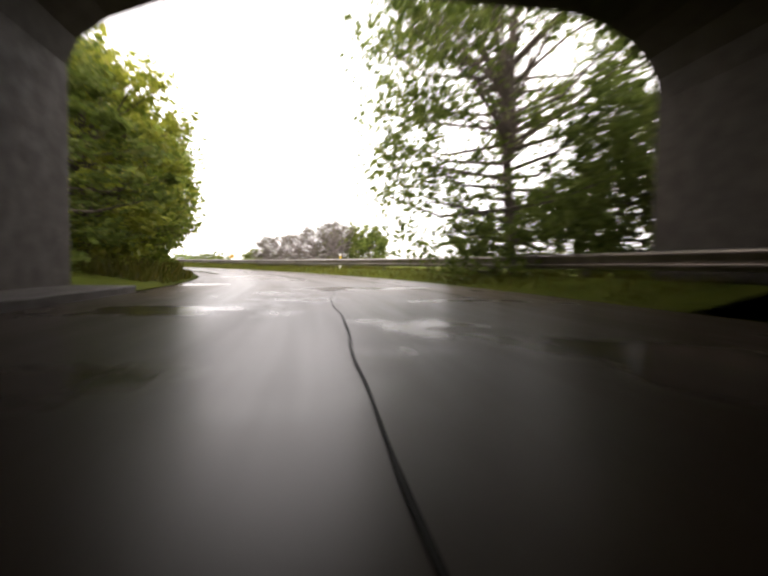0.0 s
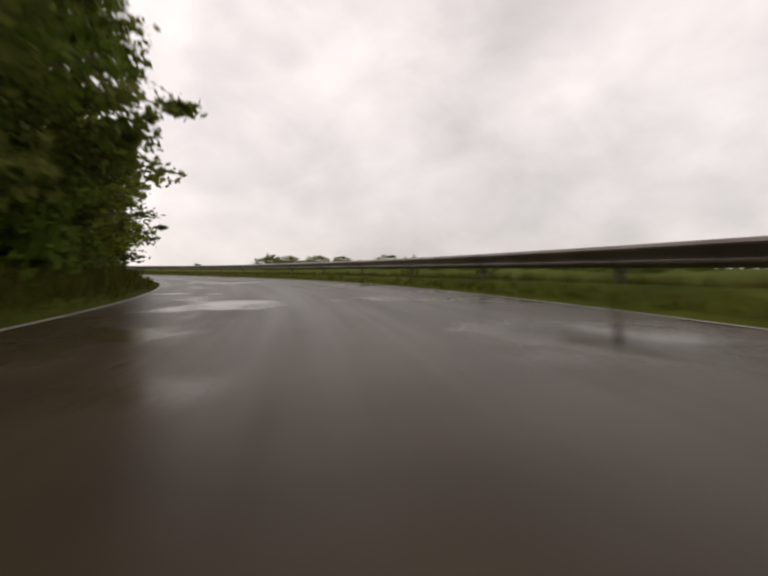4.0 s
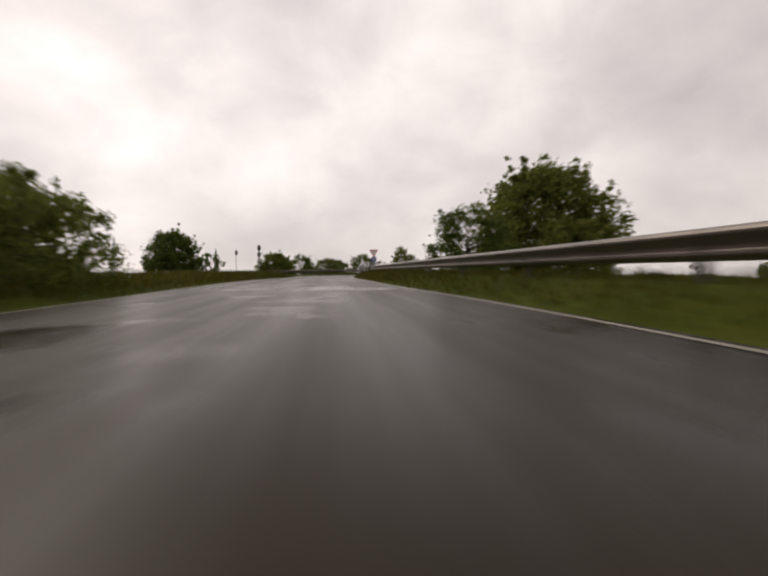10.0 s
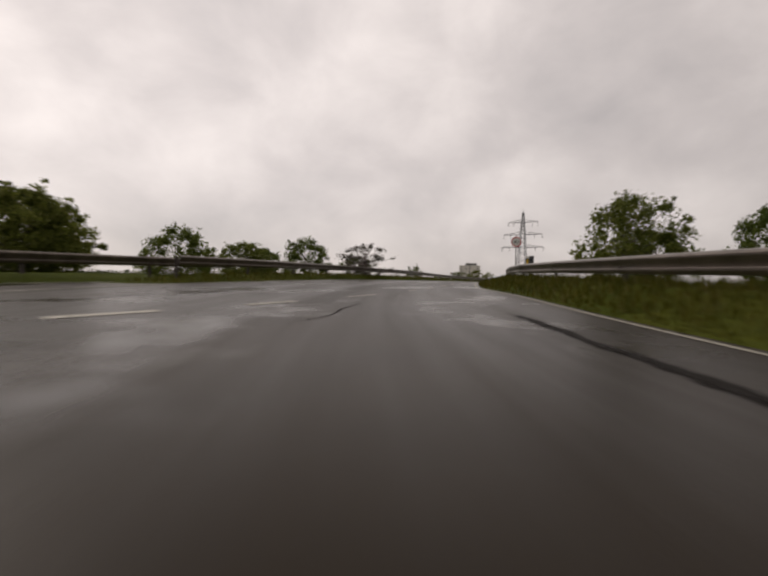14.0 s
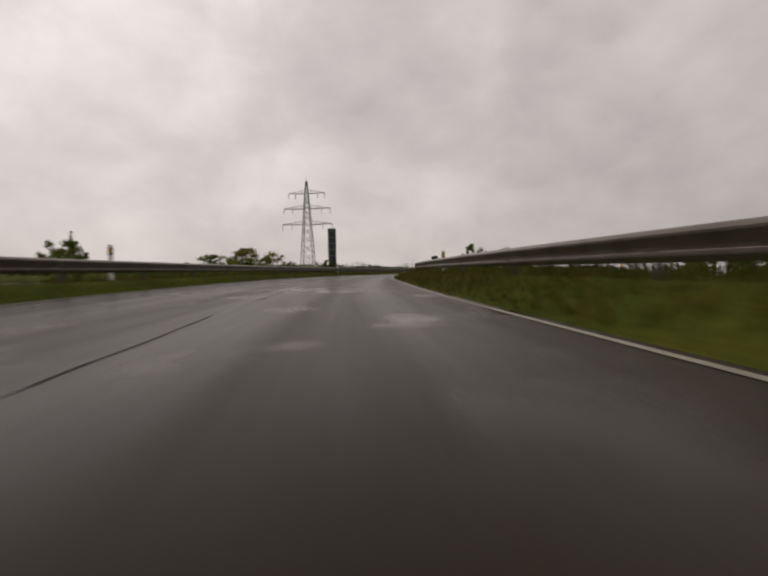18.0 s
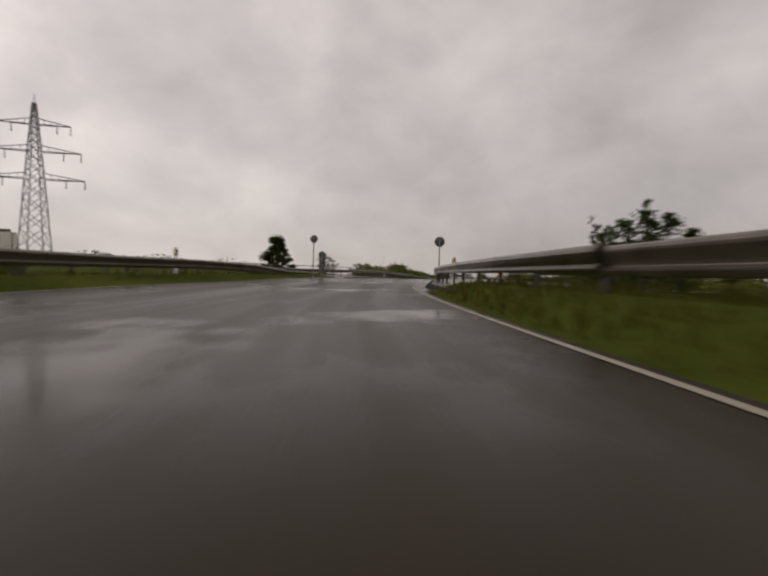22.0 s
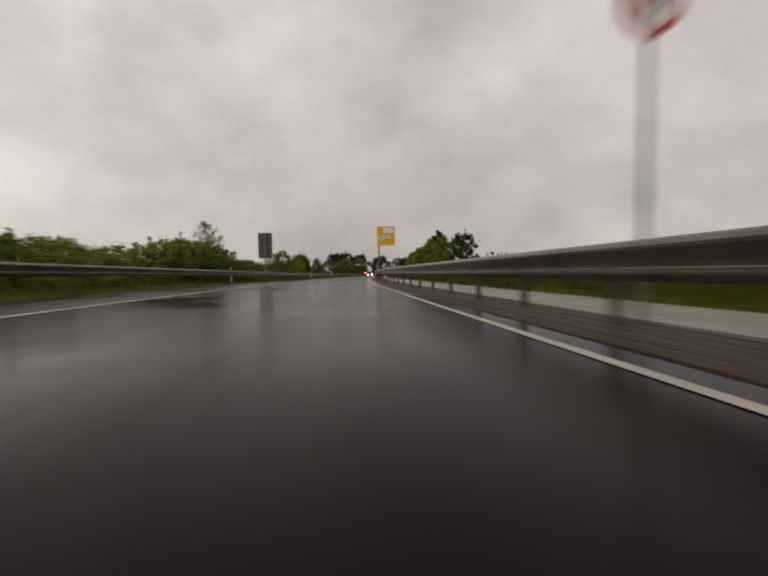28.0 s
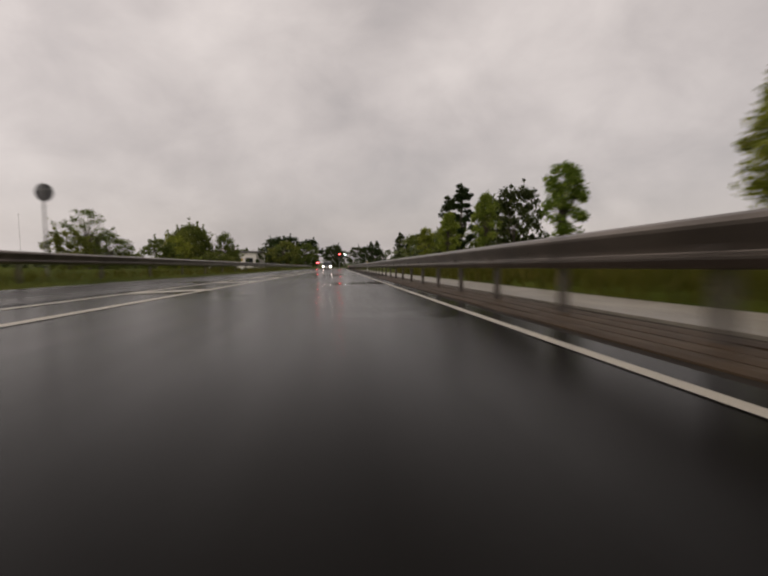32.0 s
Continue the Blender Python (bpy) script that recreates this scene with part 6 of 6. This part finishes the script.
first_post = None
POSTS_AT = [(u, lerp_table(RAIL_R, u) + 0.16, 0.1, 1.0) for u in (1.82, 15.73, 19.2, 23.1)] + [(24.9, 3.1, 0.2, 1.0), (29.74, 2.42, 0.15, 1.6), (31.9, 2.5, 0.1, 1.0), (34.5, 2.5, 0.1, 1.0)]
POSTS_AT += [(u, lerp_table(RAIL_L, u) - 0.2, 0.3, 1.0) for u in (18.95, 21.4, 23.1)]
POSTS_AT += [(u, lerp_table(FAR_RAIL, u) - 0.25, 0.15, 1.0) for u in (26.2, 28.0, 29.84)] + [(32.17, -7.75, 0.28, 1.3), (34.3, -7.65, 0.28, 1.3)]
for u, off, dz, wide in POSTS_AT:
    m = Matrix.Translation(WAY.place(u, off, dz)) @ Matrix.Rotation(WAY.heading(u) - radians(90), 4, "Z") @ Matrix.Diagonal((wide, wide, 1, 1))
    if first_post is None:
        first_post = delineator(m)
    else:
        copy_thing(first_post, m)


def pylon(x, y, az, height, arms, base_w):
    root = empty("power_pylon", Matrix.Translation((x, y, land_z(x, y) - 0.3)) @ Matrix.Rotation(radians(az), 4, "Z"), "grey steel lattice power pylon with three cross-arms", "pylon")
    wid = lambda z: base_w * (1 - z / height) ** 0.9 / 2 + 0.16
    r = 0.11
    for sx in (-1, 1):
        for sy in (-1, 1):
            bm = bmesh.new()
            for k in range(10):
                z0, z1 = height * 0.97 * k / 10, height * 0.97 * (k + 1) / 10
                rod((sx * wid(z0), sy * wid(z0), z0), (sx * wid(z1), sy * wid(z1), z1), r, r, 5, bm)
            part("leg", bm, M_PYLON, root)
    levels = [0.0]
    while levels[-1] < height * 0.93:
        levels.append(levels[-1] + max(1.1, wid(levels[-1]) * 1.7))
    for z0, z1 in zip(levels, levels[1:]):
        bm = bmesh.new()
        a, b = wid(z0), wid(z1)
        for s in (-1, 1):
            rod((-a, s * a, z0), (b, s * b, z1), r * 0.6, sides=4, bm=bm)
            rod((a, s * a, z0), (-b, s * b, z1), r * 0.6, sides=4, bm=bm)
            rod((s * a, -a, z0), (s * b, b, z1), r * 0.6, sides=4, bm=bm)
            rod((s * a, a, z0), (s * b, -b, z1), r * 0.6, sides=4, bm=bm)
        part("lattice_panel", bm, M_PYLON, root)
    for z, half in arms:
        bm = bmesh.new()
        w = wid(z)
        for s in (-1, 1):
            for t in (-1, 1):
                rod((s * w, t * w, z), (s * half, 0, z + 0.1), r * 0.8, sides=4, bm=bm)
            rod((s * w, 0, z + 1.3), (s * half, 0, z + 0.15), r * 0.8, sides=4, bm=bm)
            for k in range(1, 5):
                x0 = w + (half - w) * k / 5
                rod((s * x0, 0, z), (s * x0, 0, z + 1.3 * (1 - k / 5)), r * 0.5, sides=4, bm=bm)
        arm = part("cross_arm", bm, M_PYLON, root)
        for s in (-1, 1):
            for q in (1.0, 0.62):
                part("insulator", rod((s * half * q, 0, z), (s * half * q, 0, z - 1.7), 0.10, sides=6), M_PYLON, arm)
    part("peak", rod((0, 0, height * 0.93), (0, 0, height + 0.8), 0.16, 0.05, 5), M_PYLON, root)
    return root


pylon(-374.0, 27.8, 72, 34.6, [(18.2, 9.1), (23.8, 8.4), (29.2, 6.5)], 4.6)
pylon(-338.0, -243.0, 150, 33.0, [(19.0, 8.0), (23.5, 9.0), (27.5, 6.5)], 4.5)


def apartment_tower(x, y, az, slim=1.0, high=1.0):
    root = empty("apartment_tower", Matrix.Translation((x, y, 0)) @ Matrix.Rotation(radians(az), 4, "Z") @ Matrix.Diagonal((slim, slim, high, 1)), "distant pale apartment tower with dark window bands", "building")
    wall = part("wall", box(16, 34, 33, (0, 0, -1)), M_WALL_PALE, root)
    part("roof", box(12, 18, 4, (0, 2, 32)), M_ROOF, root)
    for s in range(10):
        for k in range(5):
            part("window", box(0.3, 1.9, 1.3, (8.1, -13 + k * 6.5, 1.6 + s * 3.1)), M_GLASS_DARK, wall)
    for k in (-8.0, 7.0):
        part("balcony_bay", box(1.5, 3.4, 31, (8.4, k, 0)), M_WALL_PALE, root)


apartment_tower(-1062, -36, 0, 1.1, 1.02)


def pale_house(x, y, az):
    root = empty("white_house", Matrix.Translation((x, y, ground_z(x, y))) @ Matrix.Rotation(radians(az), 4, "Z"), "white flat-roofed commercial building beyond the trees", "building")
    wall = part("wall", box(11, 8, 4.2, (0, 0, -0.2)), M_WALL_PALE, root)
    part("roof", box(11.6, 8.6, 0.35, (0, 0, 3.95)), M_ROOF, root)
    part("parapet", box(3.4, 3.0, 0.9, (-2.6, 0.4, 4.25)), M_WALL_PALE, root)
    for k in range(4):
        pane = part("window", box(1.7, 0.12, 1.3, (-3.9 + k * 2.6, -4.02, 1.5)), M_GLASS_DARK, wall)
        part("sill", box(1.9, 0.2, 0.08, (-3.9 + k * 2.6, -4.08, 1.42)), M_WALL_PALE, pane)


pale_house(-449.0, 242.0, 28)


def lamp_mast(x, y, h, label="slim grey street lamp mast"):
    root = empty("lamp_mast", Matrix.Translation((x, y, ground_z(x, y))), label, "mast", "masts")
    part("pole", rod((0, 0, -0.2), (0, 0, h), 0.09, 0.05, 8), M_POLE, root)
    part("head", box(0.9, 0.3, 0.16, (0.3, 0, h), 0.03), M_POLE, root)


for x, y, h in [(-459.5, 150.8, 6.5), (-404.0, 128.0, 5.5), (-430.0, 182.0, 6.0), (-609.9, 272.2, 24.0)]:
    lamp_mast(x, y, h)


def traffic_light(x, y, az, zc, lamp, label):
    root = empty("traffic_light", facing(x, y, az), label, "traffic light", "traffic lights")
    part("pole", rod((0, 0.2, -0.2), (0, 0.2, zc + 0.5), 0.06, sides=8), M_POLE, root)
    head = part("housing", box(0.34, 0.26, 1.0, (0, 0.02, zc - 0.7), 0.03), M_BLACK, root)
    for k, m in enumerate((lamp, M_BLACK, M_BLACK)):
        part("lens", disc(0.105, 0.03, Matrix.Translation((0, -0.125, zc - k * 0.32))), m, head)
        part("visor", rod((0, -0.11, zc - k * 0.32), (0, -0.27, zc - k * 0.32), 0.125, 0.12, 10), M_BLACK, head) if m is M_BLACK else None


traffic_light(-421.3, 243.9, -57, 3.25, M_REDLAMP, "traffic light showing red at the crossing")
traffic_light(-425.4, 241.6, -57, 1.35, M_REDLAMP, "low traffic light showing red on the island")
traffic_light(-429.5, 259.0, -57, 3.6, M_GREENLAMP, "far traffic light showing a pale green light")


def car(x, y, az):
    """A dark saloon with its headlights on, nose towards -y."""
    root = empty("car", facing(x, y, az, 0.0), "dark car with both headlights on coming from the crossing", "car")
    prof = [(-2.15, 0.35), (-2.2, 0.62), (-1.35, 0.88), (-0.65, 1.38), (0.75, 1.42), (1.55, 1.02), (2.15, 0.92), (2.2, 0.4), (1.9, 0.24), (-1.9, 0.24)]
    bm = bmesh.new()
    sides = []
    for s in (-1, 1):
        sides.append([bm.verts.new((s * (0.86 if z < 1.0 else 0.66), yy, z)) for yy, z in prof])
    n = len(prof)
    for i in range(n):
        j = (i + 1) % n
        bm.faces.new((sides[0][i], sides[0][j], sides[1][j], sides[1][i]))
    bm.faces.new(sides[0][::-1])
    bm.faces.new(sides[1])
    bmesh.ops.recalc_face_normals(bm, faces=bm.faces[:])
    bmesh.ops.bevel(bm, geom=bm.edges[:], offset=0.05, segments=2, affect="EDGES", profile=0.5)
    part("body", bm, M_CAR, root)
    part("windscreen", plate([(-0.62, 0.0), (0.62, 0.0), (0.55, 0.62), (-0.55, 0.62)], 0.01), M_GLASS_DARK, root).matrix_basis = Matrix.Translation((0, -1.33, 0.90)) @ Matrix.Rotation(radians(-54), 4, "X")
    for s in (-1, 1):
        part("headlight", disc(0.13, 0.05, Matrix.Translation((s * 0.64, -2.2, 0.64))), M_HEAD, root, "lit headlight")
        for yy in (-1.35, 1.35):
            w = part("wheel", bmesh.new(), M_RUBBER, root)
            bm = bmesh.new()
            bmesh.ops.create_cone(bm, cap_ends=True, segments=20, radius1=0.32, radius2=0.32, depth=0.2, matrix=Matrix.Rotation(radians(90), 4, "Y"))
            bm.to_mesh(w.data); bm.free()
            w.matrix_basis = Matrix.Translation((s * 0.78, yy, 0.32))
            bm = bmesh.new()
            bmesh.ops.create_cone(bm, cap_ends=True, segments=16, radius1=0.2, radius2=0.2, depth=0.215, matrix=Matrix.Rotation(radians(90), 4, "Y"))
            part("rim", bm, M_POLE, w, "grey wheel rim")
    part("plate_bar", box(0.5, 0.02, 0.1, (0, -2.23, 0.42)), M_SIGNWHITE, root)


car(-412.6, 226.6, -57)

# ---------------------------------------------------------------- paving pieces beside the main road
random.seed(5)
for row in range(4):
    lay(PAVER, "paver", pave, 26.65 + 0.013 * row, 33.4, 1.2, 1.70 + row * 0.225)
lay(SLAB, "slab", channel, 26.65, 36.0, 2.6, 2.66)
